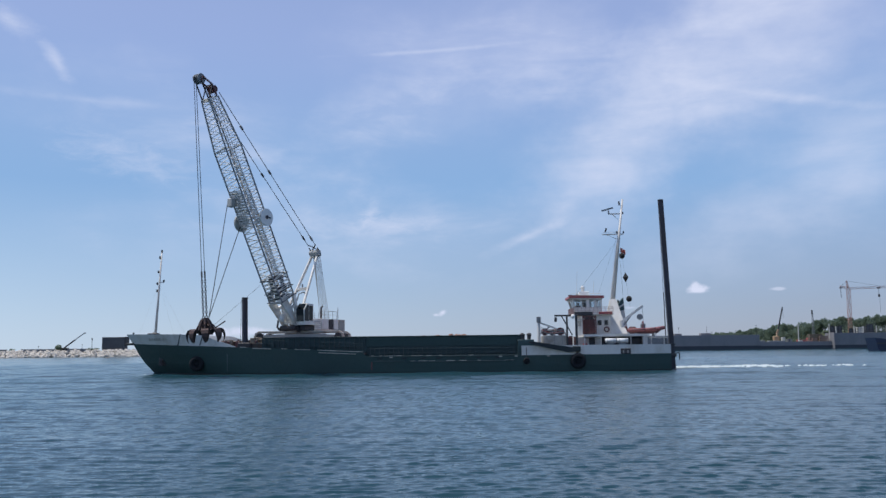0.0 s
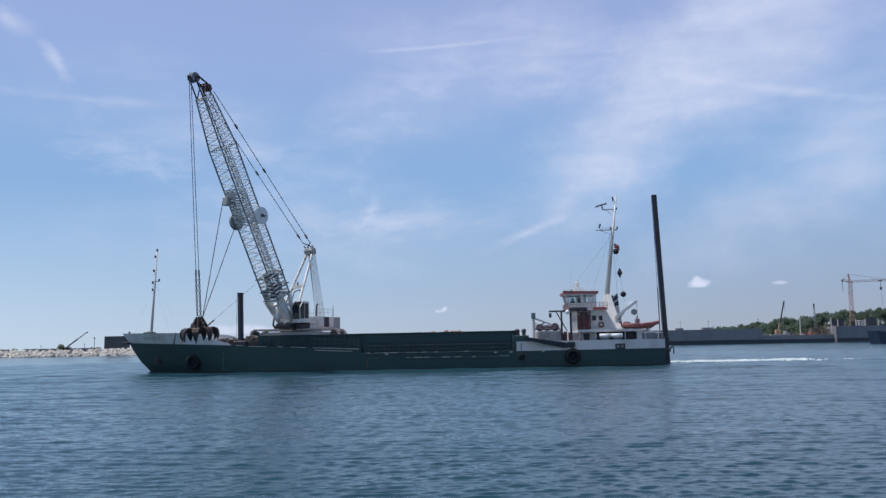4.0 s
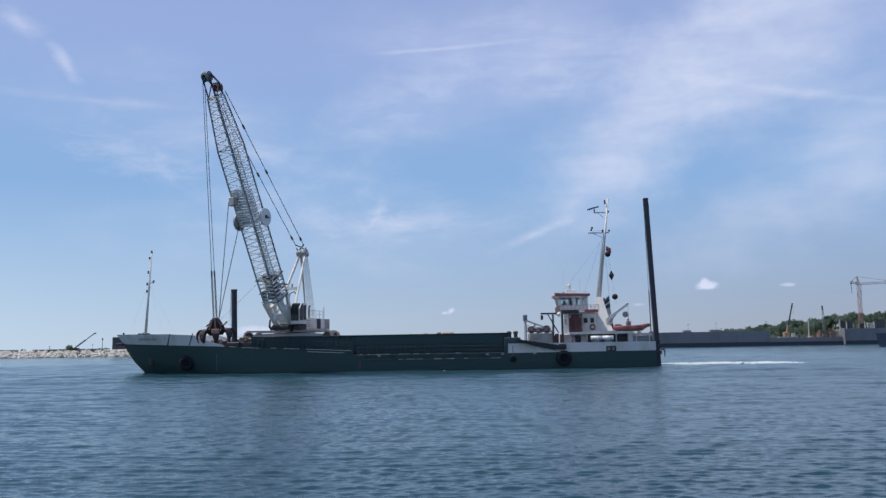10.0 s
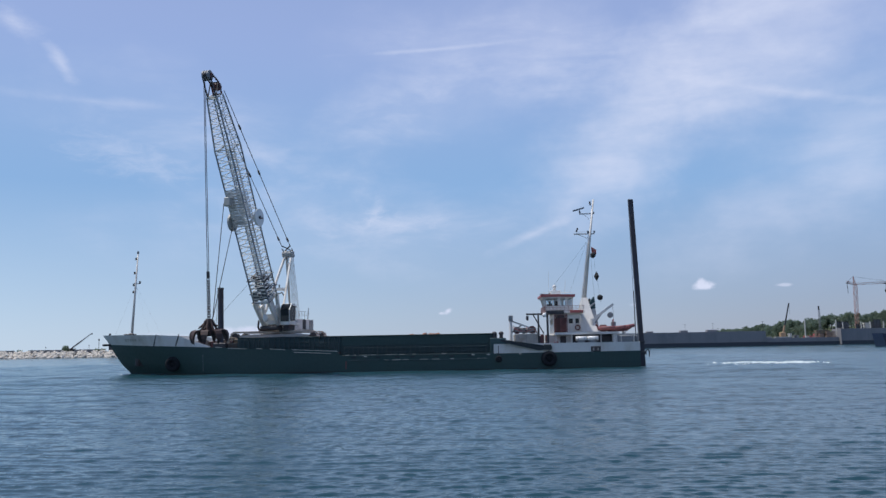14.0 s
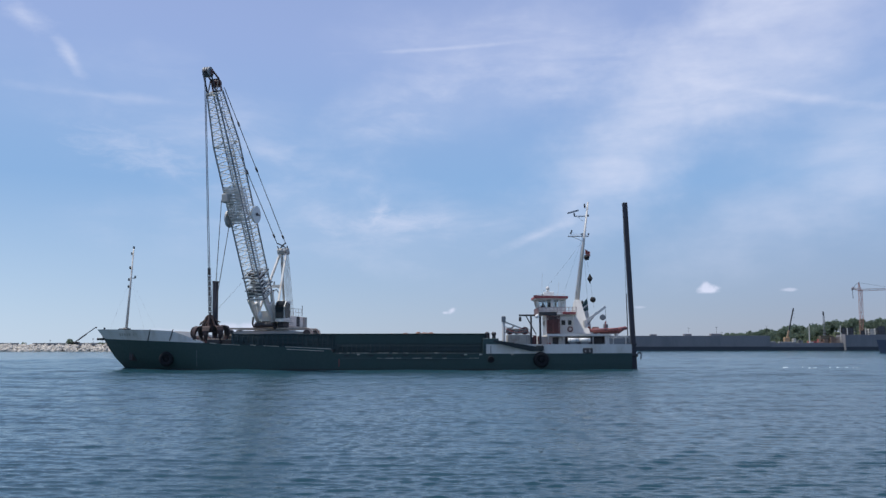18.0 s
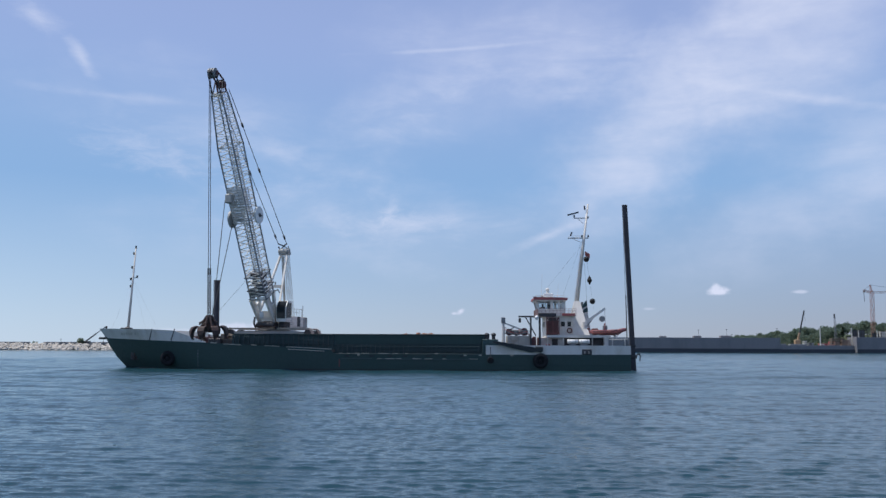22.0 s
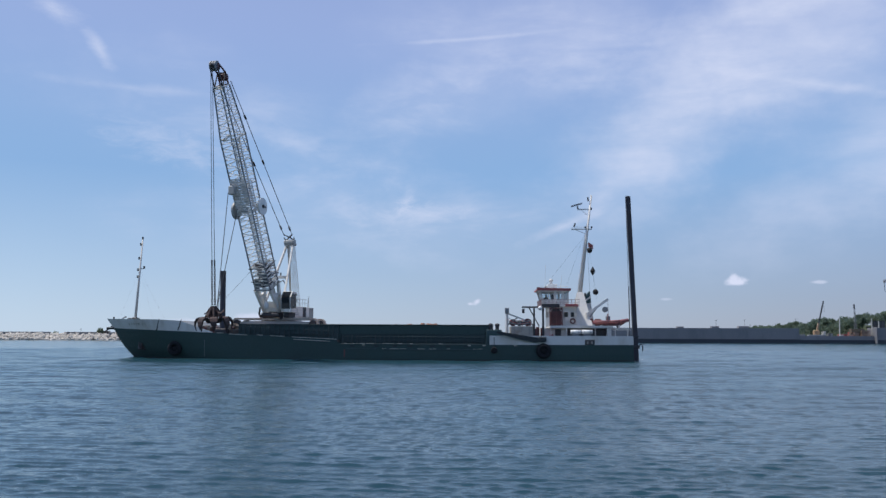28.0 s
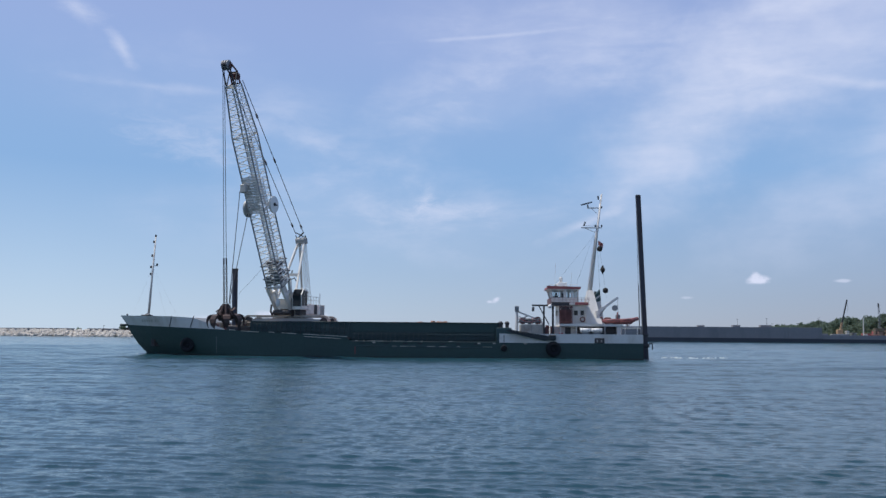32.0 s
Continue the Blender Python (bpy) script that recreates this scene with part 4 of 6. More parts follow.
def make_hold():
    # coaming walls with ribs and rails
    for s in (-1, 1):
        wall = part("coaming", box(B(), -14.6, 16.3, s * 4.55 - 0.06, s * 4.55 + 0.06, 1.85, 4.24, 0.02), DARK_GREEN, ship, "dark green hold coaming")
        y = s * 4.68
        x = -14.4
        while x < 16.2:
            top = 4.12 if x < -2.2 else 3.02
            part("rib", box(B(), x - 0.05, x + 0.05, min(y - 0.14, y + 0.14), max(y - 0.14, y + 0.14), 1.86, top), RAIL_DARK, wall)
            x += 0.60 if x < -2.2 else 0.56
        for z, x0, x1 in ((4.14, -14.5, -2.4), (3.02, -2.2, 16.2), (2.5, -2.2, 16.2), (3.62, -14.5, -2.4), (3.1, -14.5, -2.4), (2.76, -2.2, 16.2), (2.22, -2.2, 16.2)):
            part("rail", box(B(), x0, x1, y - 0.16, y + 0.16, z, z + 0.08, 0.01), RAIL_DARK, wall)
        part("top_rail", box(B(), -14.7, 16.4, y - 0.22, y + 0.1, 4.24, 4.34, 0.02), HULL_GREEN, wall)
        # outer deck-side panel of the after half stands proud
        part("upper_panel", box(B(), -2.1, 15.4, y - 0.10, y - 0.02, 3.12, 4.2, 0.02), HULL_GREEN, wall)
    for x in (-14.6, 16.3):
        part("coaming_end", box(B(), x - 0.06, x + 0.06, -4.5, 4.5, 1.85, 4.24), DARK_GREEN, ship)
    # handrail along the low side deck
    for i in range(18):
        x = -1.6 + i * 0.98
        part("stanchion", rod(B(), (x, -5.62, 1.85), (x, -5.62, 2.9), 0.028, seg=6), RAIL_DARK, ship)
    for z in (2.4, 2.88):
        part("handrail", rod(B(), (-1.7, -5.62, z), (15.2, -5.62, z), 0.025, seg=6), RAIL_DARK, ship)
    for i in range(14):
        x = -15.0 + i * 0.96
        part("stanchion", rod(B(), (x, -5.5, 2.4), (x, -5.5, sheer(x) + 0.98), 0.026, seg=6), RAIL_DARK, ship)
    for z in (0.55, 0.96):
        part("handrail", rod(B(), (-15, -5.5, sheer(-15) + z), (-2.5, -5.5, sheer(-2.6) + z), 0.025, seg=6), RAIL_DARK, ship)
    # spoil that shows over the coaming
    rng = random.Random(4)
    load = B()
    for i in range(60):
        x = rng.choice((rng.uniform(4.2, 6.2), rng.uniform(6.8, 9.3), rng.uniform(-1, 12)))
        h = 4.45 - 0.12 * abs(x - 6) * 0.35 + rng.uniform(-0.2, 0.12)
        bmesh.ops.create_icosphere(load, subdivisions=1, radius=rng.uniform(0.25, 0.6), matrix=pose(x, rng.uniform(-3, 3), h - 0.35, rng.uniform(0, 90), 0, rng.uniform(0, 90)) @ Matrix.Diagonal((1.3, 1, 0.55, 1)))
    box(load, -13, 15.5, -4.3, 4.3, 1.9, 3.8)
    tagged(part("spoil_load", load, SAND), "heaped reddish spoil in the open hold", "cargo")
    # bollards at the after corner of the hold
    for x in (16.05, 16.85):
        bm = rod(B(), (x, -4.7, 3.5), (x, -4.7, 4.2), 0.22, seg=12)
        ball(bm, (x, -4.7, 4.3), 0.3, 12, (1, 1, 0.75))
        part("bollard", bm, STEEL, ship)
    part("bollard_base", box(B(), 15.5, 17.4, -5.0, -4.4, 1.9, 3.75, 0.05), DARK_GREEN, ship)


def window(parent, x0, x1, z0, z1, y, front=False):
    f = B()
    t = 0.06
    if front:
        for a in ((y, x0, x1, z0, z0 + t), (y, x0, x1, z1 - t, z1), (y, x0, x0 + t, z0, z1), (y, x1 - t, x1, z0, z1)):
            box(f, a[0] - 0.05, a[0] + 0.02, a[1], a[2], a[3], a[4])
        part("window", f, WHITE, parent)
        part("pane", box(B(), y - 0.02, y + 0.0, x0 + t, x1 - t, z0 + t, z1 - t), GLASS, parent)
    else:
        for a in ((x0, x1, z0, z0 + t), (x0, x1, z1 - t, z1), (x0, x0 + t, z0, z1), (x1 - t, x1, z0, z1)):
            box(f, a[0], a[1], y - 0.05, y + 0.02, a[2], a[3])
        part("window", f, WHITE, parent)
        part("pane", box(B(), x0 + t, x1 - t, y - 0.02, y, z0 + t, z1 - t), GLASS, parent)


def rail_run(pts, h, parent, mat=WHITE, rows=3, gap=0.9):
    """A handrail of posts and bars through points on a deck."""
    for a, b in zip(pts, pts[1:]):
        a, b = Vector(a), Vector(b)
        k = max(1, round((b - a).length / gap))
        for i in range(k + 1):
            p = a.lerp(b, i / k)
            part("post", rod(B(), p, p + Vector((0, 0, h)), 0.025, seg=6), mat, parent)
        for j in range(rows):
            z = Vector((0, 0, h * (j + 1) / rows))
            part("bar", rod(B(), a + z, b + z, 0.02, seg=6), mat, parent)


def make_aft_house():
    # long low house under the bridge
    low = part("main_house", box(B(), 22.4, 30.6, -3.6, 3.6, 1.85, 4.02, 0.05), WHITE, ship, "white deckhouse at the main deck")
    can = B()
    slab(can, [(23.2, 4.0), (30.2, 4.0), (30.7, 4.06), (30.85, 4.14), (30.6, 4.24), (26.5, 4.32), (23.2, 4.26)], -4.6, -3.3)
    part("awning", can, WHITE, low, "pale flat canopy over the side deck")
    for x in (23.3, 25.2, 28.6, 30.45):
        part("awning_post", rod(B(), (x, -4.5, 1.85), (x, -4.5, 4.02), 0.06), WHITE, low)
    # flat dark panels stand for the shade under the canopy and inside the doorway
    part("awning_shade_panel", box(B(), 25.3, 30.4, -3.7, -3.58, 2.0, 3.96, 0.02), STEEL, low, "dark panel drawn for the shade under the canopy")
    part("doorway", box(B(), 23.9, 24.6, -3.66, -3.58, 1.9, 3.85, 0.02), STEEL, low, "doorway with its inner shade drawn as a dark panel")
    part("side_panel", box(B(), 30.0, 30.45, -4.5, -3.75, 1.9, 4.0, 0.03), WHITE, low)
    # two canisters
    for x in (25.6, 26.95):
        c = part("raft_canister", rod(B(), (x, -4.95, 3.52), (x + 1.25, -4.95, 3.52), 0.26, seg=16), BRIGHT, ship, "white life raft canister on the rail", True)
        for d in (0.25, 0.95):
            part("strap", ring(B(), (x + d, -4.95, 3.52), 0.26, 0.02, "X", 18, 5), GREY, c)
        part("cradle", box(B(), x + 0.2, x + 1.0, -5.1, -4.75, 1.9, 3.28, 0.02), GREY, c)
    # upper house
    up = part("upper_house", box(B(), 23.3, 26.6, -2.6, 2.6, 4.02, 6.6, 0.06), WHITE, ship, "white upper deckhouse")
    window(up, 25.05, 25.65, 5.3, 6.0, -2.62)
    window(up, 25.85, 26.4, 5.3, 6.0, -2.62)
    for y in (-1.6, -0.4, 0.8):
        window(up, y, y + 0.8, 5.3, 6.0, 23.28, True)
    part("life_ring", ring(B(), (26.15, -2.72, 4.86), 0.27, 0.08, "Y", 22, 8), RED_BROWN, up, "dark red life ring on the wall", True)
    part("bridge_deck", box(B(), 22.2, 26.95, -3.2, 3.2, 6.6, 6.72, 0.02), WHITE, ship)
    part("dark_apron", box(B(), 22.35, 24.5, -3.24, -3.16, 6.5, 6.95, 0.02), STEEL, ship, "dark canvas apron on the bridge deck")
    part("red_apron", box(B(), 25.2, 26.8, -3.24, -3.16, 6.62, 6.95, 0.02), RED, ship, "red painted deck edge")
    rail = part("bridge_rail", box(B(), 22.25, 26.95, -3.17, -3.13, 7.46, 7.51), RAIL_GREY, ship, "grey bridge rail with close bars")
    rail_run([(26.9, -3.15, 6.72), (22.3, -3.15, 6.72), (22.3, 3.1, 6.72)], 0.76, rail, RAIL_GREY, 4, 0.45)
    # wheelhouse with open sight through its windows, front raked outwards
    wh = B()
    slab(wh, [(22.65, 6.72), (25.75, 6.72), (25.75, 7.5), (22.45, 7.5)], -2.2, 2.2)
    wheel = part("wheelhouse", wh, WHITE, ship, "white wheelhouse with a red roof edge")
    for y in (-2.2, 2.1):
        for x0, x1, lean in ((22.45, 22.62, -0.28), (23.25, 23.33, -0.05), (23.9, 24.25, 0), (24.82, 25.08, 0), (25.6, 25.75, 0)):
            bm = B()
            slab(bm, [(x0, 7.5), (x1, 7.5), (x1 + lean, 8.5), (x0 + lean, 8.5)], y, y + 0.1)
            part("window_post", bm, WHITE, wheel)
        for x0, x1 in ((22.4, 23.9), (24.25, 24.82), (25.08, 25.6)):
            part("side_pane", box(B(), x0, x1, y + 0.04, y + 0.06, 7.5, 8.42), CLEAR, wheel)
    for y in (-0.75, 0.65):
        part("window_post", box(B(), 25.62, 25.74, y, y + 0.12, 7.5, 8.5), WHITE, wheel)
        bm = B()
        slab(bm, [(22.45, 7.5), (22.55, 7.5), (22.27, 8.5), (22.17, 8.5)], y, y + 0.1)
        part("window_post", bm, WHITE, wheel)
    part("console", box(B(), 22.75, 23.3, -1.7, 1.7, 7.2, 7.8, 0.05), STEEL, wheel)
    part("helm_chair", box(B(), 23.75, 24.2, -0.9, -0.4, 7.2, 8.2, 0.08), STEEL, wheel)
    part("screen", box(B(), 23.0, 23.15, -1.4, -0.8, 7.8, 8.15, 0.03), STEEL, wheel)
    head = part("header", box(B(), 22.15, 25.8, -2.24, 2.24, 8.42, 8.56, 0.02), WHITE, wheel)
    roof = B()
    slab(roof, [(21.95, 8.7), (22.05, 8.52), (25.85, 8.52), (25.95, 8.66), (25.75, 8.84), (22.1, 8.9)], -2.5, 2.5)
    part("roof", roof, WHITE, wheel, "pale wheelhouse roof")
    edge = B()
    slab(edge, [(21.86, 8.98), (21.96, 8.62), (25.97, 8.58), (26.0, 8.88)], -2.56, -2.504)
    box(edge, 21.86, 21.94, -2.56, 2.56, 8.62, 8.86)
    part("roof_edge", edge, RED, wheel, "red painted roof edge")
    # roof gear
    bm = rod(B(), (23.75, -0.4, 9.45), (23.75, -0.4, 9.85), 0.22, 0.16, 12)
    ball(bm, (23.75, -0.4, 9.98), 0.24, 12)
    part("radar_dome", bm, WHITE, wheel, "white domed aerial on the roof", True)
    part("search_light", rod(B(), (23.2, 0.4, 8.85), (23.2, 0.4, 9.3), 0.16), GREY, wheel)
    part("search_light", rod(B(), (24.3, 0.2, 8.85), (24.3, 0.2, 9.15), 0.18), PALE_RED, wheel)
    part("aerial_base", box(B(), 23.25, 24.45, -1.0, 0.2, 8.86, 9.5, 0.05), BRIGHT, wheel, "white box under the domed aerial")
    part("roof_locker", box(B(), 22.6, 24.8, -0.8, 0.6, 8.85, 9.02, 0.03), WHITE, wheel)
    rail_run([(22.2, -2.3, 8.86), (25.6, -2.3, 8.86)], 0.28, wheel, WHITE, 1, 0.85)
    for x, h in ((22.9, 11.3), (24.9, 10.1), (27.0, 9.6)):
        part("whip_aerial", rod(B(), (x, -1.0, 8.8 if x < 26 else 6.7), (x + 0.15, -1.0, h + 0.6), 0.015, seg=5), WHITE, wheel)
    part("horn", rod(B(), (21.9, -1.2, 8.95), (22.3, -1.2, 9.05), 0.12, 0.06), STEEL, wheel)
    # dark red stair tower in front of the house
    stair = part("stair_tower", box(B(), 23.2, 23.3, -3.9, -3.8, 4.26, 6.5, 0.02), RED_BROWN, ship, "dark red steel stair up to the bridge")
    for x in (23.95, 24.7):
        part("stair_post", box(B(), x, x + 0.1, -3.9, -3.8, 4.26, 6.5, 0.02), RED_BROWN, stair)
    for z in (4.5, 5.0, 5.45, 5.9, 6.3):
        part("stair_bar", box(B(), 23.2, 24.8, -3.88, -3.82, z, z + 0.09), RED_BROWN, stair)
    for a, b in (((23.25, 4.3), (24.0, 5.4)), ((24.0, 5.4), (24.75, 4.5)), ((23.25, 6.4), (24.0, 5.4)), ((24.0, 5.4), (24.75, 6.4))):
        part("stair_brace", beam(B(), (a[0], -3.84, a[1]), (b[0], -3.84, b[1]), 0.1), RED_BROWN, stair)
    for i in range(9):
        part("tread", box(B(), 23.3 + 0.16 * i, 23.6 + 0.16 * i, -3.75, -3.0, 4.3 + 0.24 * i, 4.36 + 0.24 * i), STEEL, stair)
    part("locker", box(B(), 23.35, 24.72, -3.5, -2.7, 4.3, 5.95, 0.05), RED_BROWN, ship, "tall dark red locker by the stair")
    part("locker", box(B(), 23.6, 24.5, -3.4, -2.75, 5.97, 6.4, 0.05), STEEL, ship)
    # dark red hydraulic power units and hose drums above the winch house
    for x, r in ((18.75, 0.42), (19.6, 0.34), (20.55, 0.46)):
        reel = part("hose_drum", rod(B(), (x, -4.25, 4.2 + r), (x, -3.75, 4.2 + r), r, seg=18), RED_BROWN if r > 0.4 else STEEL, ship, "dark red hose drum")
        part("drum_hub", rod(B(), (x, -4.32, 4.2 + r), (x, -4.2, 4.2 + r), r * 0.35, seg=12), GREY, reel)
    part("ventilator", rod(B(), (21.75, -3.9, 1.9), (21.75, -3.9, 4.1), 0.22), RED_BROWN, ship)
    part("ventilator", rod(B(), (22.3, -3.9, 1.9), (22.3, -3.9, 4.0), 0.2), RED_BROWN, ship)
    part("hose_reel", rod(B(), (23.4, -4.3, 3.0), (23.4, -3.9, 3.0), 0.26, seg=16), RED, ship)


def make_mast():
    m = part("mast_trunk", tapered((26.2, 28.65, 4.02), (27.08, 27.78, 8.55), 2.75, 0.35), WHITE, ship, "white tapering mast trunk")
    pole = part("mast", rod(B(), (27.4, 0, 8.4), (29.03, 0, 20.92), 0.29, 0.10, 12), WHITE, ship, "white raked mast", True)
    for i in range(24):
        f = 0.03 + i * 0.024
        p = Vector((27.4, 0, 8.4)).lerp(Vector((29.0, 0, 20.35)), f)
        part("rung", box(B(), p.x - 0.40 + 0.10 * f, p.x - 0.22, -0.16, 0.16, p.z - 0.025, p.z + 0.025), WHITE, pole)
    for z, x0, x1 in ((16.57, 26.4, 29.0), (19.12, 27.2, 29.0)):
        part("yard_arm", box(B(), x0, x1, -0.08, 0.08, z - 0.08, z + 0.06, 0.01), WHITE, pole)
        part("arm_brace", rod(B(), (x0 + 0.5, 0, z - 0.05), (x1 - 0.6, 0, z - 0.7), 0.03, seg=6), WHITE, pole)
    part("platform_rail", rod(B(), (26.5, -0.05, 16.82), (28.2, -0.05, 16.82), 0.02, seg=6), WHITE, pole)
    for x, z in ((26.8, 16.95), (26.9, 17.2), (28.2, 16.8), (29.0, 16.8), (29.0, 19.2), (28.62, 20.3), (28.58, 20.55)):
        part("mast_light", rod(B(), (x, 0, z - 0.13), (x, 0, z + 0.13), 0.1), STEEL, pole)
    part("scanner_post", rod(B(), (27.3, 0, 19.1), (27.25, 0, 19.55), 0.1), GREY, pole)
    part("radar_scanner", beam(B(), (26.4, -0.3, 19.45), (27.85, 0.3, 19.92), 0.13, 0.2), GREY, pole, "grey radar scanner bar")
    # day shapes on their halyard
    hal = part("halyard", rod(B(), (28.62, -0.1, 14.6), (29.45, -0.3, 7.6), 0.008, seg=5), ROPE, ship)
    for x, z in ((28.69, 13.85), (29.36, 8.56)):
        part("ball_shape", ball(B(), (x, -0.15, z), 0.36, 12), BLACKC, hal, "black ball day shape", True)
    bm = B()
    bmesh.ops.create_cone(bm, cap_ends=True, segments=10, radius1=0.34, radius2=0.02, depth=0.6, matrix=pose(29.04, -0.15, 11.5))
    bmesh.ops.create_cone(bm, cap_ends=True, segments=10, radius1=0.02, radius2=0.34, depth=0.6, matrix=pose(29.04, -0.15, 10.9))
    part("diamond_shape", bm, BLACKC, hal, "black diamond day shape")
    part("flag", wavy(28.5, 14.3, 0.62, 0.6), PALE_RED, hal, "small red and white signal flag")
    part("stay", rod(B(), (28.3, 0, 15.9), (22.6, -0.5, 8.8), 0.008, seg=5), ROPE, ship)
    part("stay", rod(B(), (28.6, 0, 17.4), (25.6, 0.5, 8.8), 0.007, seg=5), ROPE, ship)
    part("halyard_line", rod(B(), (28.35, 0, 15.8), (28.7, -0.5, 6.5), 0.012, seg=5), ROPE, ship)
    # funnel with its painted stripe
    fun = B()
    slab(fun, [(27.5, 4.0), (29.3, 4.0), (28.8, 7.25), (27.7, 6.9)], 0.3, 1.5)
    f = part("funnel", fun, WHITE, ship, "white funnel casing with a dark green top")
    top = B()
    slab(top, [(27.6, 6.92), (28.85, 7.27), (28.72, 8.72), (27.7, 7.5)], 0.3, 1.5)
    part("funnel_top", top, DARK_GREEN, f, "dark green funnel top")
    st = B()
    slab(st, [(27.7, 7.1), (28.78, 7.85), (28.77, 8.08), (27.72, 7.32)], 0.24, 0.297)
    part("stripe", st, WHITE, f)
    part("exhaust", rod(B(), (28.1, 1.0, 8.0), (28.25, 1.0, 8.5), 0.12), STEEL, f)
    # boat davit
    dv = part("davit_post", rod(B(), (28.0, -2.0, 4.0), (28.0, -2.0, 5.9), 0.24, 0.2), WHITE, ship, "white davit for the boat")
    part("davit_arm", beam(B(), (27.9, -2.0, 5.65), (30.6, -2.0, 7.6), 0.2, 0.3), WHITE, dv)
    part("davit_ram", rod(B(), (28.0, -2.0, 4.9), (29.2, -2.0, 6.5), 0.07), GREY, dv)
    part("hook_line", rod(B(), (30.55, -2.0, 7.5), (30.6, -2.0, 5.4), 0.02, seg=5), ROPE, dv)
    part("round_marker", rod(B(), (30.2, -2.15, 6.3), (30.2, -2.05, 6.3), 0.36, seg=18), GREY, dv, "grey round marker disc")


def tapered(low, high, hy0, hy1):
    bm = B()
    a = [bm.verts.new(v) for v in ((low[0], -hy0, low[2]), (low[1], -hy0, low[2]), (low[1], hy0, low[2]), (low[0], hy0, low[2]))]
    b = [bm.verts.new(v) for v in ((high[0], -hy1, high[2]), (high[1], -hy1, high[2]), (high[1], hy1, high[2]), (high[0], hy1, high[2]))]
    bm.faces.new(a)
    bm.faces.new(b)
    for i in range(4):
        bm.faces.new((a[i], a[(i + 1) % 4], b[(i + 1) % 4], b[i]))
    return bm


def wavy(x, z, w, h):
    bm = B()
    g = [[bm.verts.new((x + w * i / 6, -0.2 + 0.08 * math.sin(i * 1.7), z + h * j / 3 - 0.06 * i)) for j in range(4)] for i in range(7)]
    fs = [bm.faces.new((g[i][j], g[i + 1][j], g[i + 1][j + 1], g[i][j + 1])) for i in range(6) for j in range(3)]
    bmesh.ops.solidify(bm, geom=fs, thickness=0.01)
    return bm


def make_boat():
    boat = tagged(new("inflatable_boat"), "orange-red rigid inflatable boat on the after deck", "boat")
    bm = B()
    for s in (-1, 1):
        pts = [(28.75, -2 + s * 0.75, 4.72), (30.6, -2 + s * 0.8, 4.74), (31.9, -2 + s * 0.7, 4.82), (32.7, -2 + s * 0.3, 4.95), (32.95, -2, 5.0)]
        tube(bm, pts, 0.22, 10)
        ball(bm, pts[0], 0.22, 10)
    part("tube", bm, ORANGE, boat, smooth=True)
    hull = B()
    slab(hull, [(28.8, 4.62), (29.1, 4.3), (32.0, 4.3), (32.75, 4.8)], -2.6, -1.4)
    part("keel", hull, RED_BROWN, boat)
    part("console", box(B(), 30.3, 30.8, -2.3, -1.7, 4.7, 5.5, 0.06), GREY, boat)
    bm = tube(B(), [(30.4, -2.4, 4.8), (30.55, -2.3, 5.75), (30.55, -1.7, 5.75), (30.4, -1.6, 4.8)], 0.05)
    part("roll_bar", bm, ORANGE, boat)
    bm = box(B(), 28.3, 28.7, -2.25, -1.75, 4.5, 5.2, 0.08)
    rod(bm, (28.45, -2, 4.6), (28.4, -2, 4.05), 0.08)
    part("outboard", bm, RED_BROWN, boat)
    part("engine_cover", box(B(), 28.9, 29.7, -2.4, -1.6, 4.7, 5.15, 0.12), RED_BROWN, boat, "dark red canvas cover")
    part("grab_line", tube(B(), [(29.0, -2.98, 4.75), (30.4, -3.02, 4.8), (31.8, -2.92, 4.88), (32.6, -2.5, 5.0)], 0.03, 6), STEEL, boat)
    for x in (29.6, 31.8):
        part("chock", box(B(), x - 0.12, x + 0.12, -2.7, -1.3, 4.0, 4.36, 0.02), WHITE, boat)
    return boat


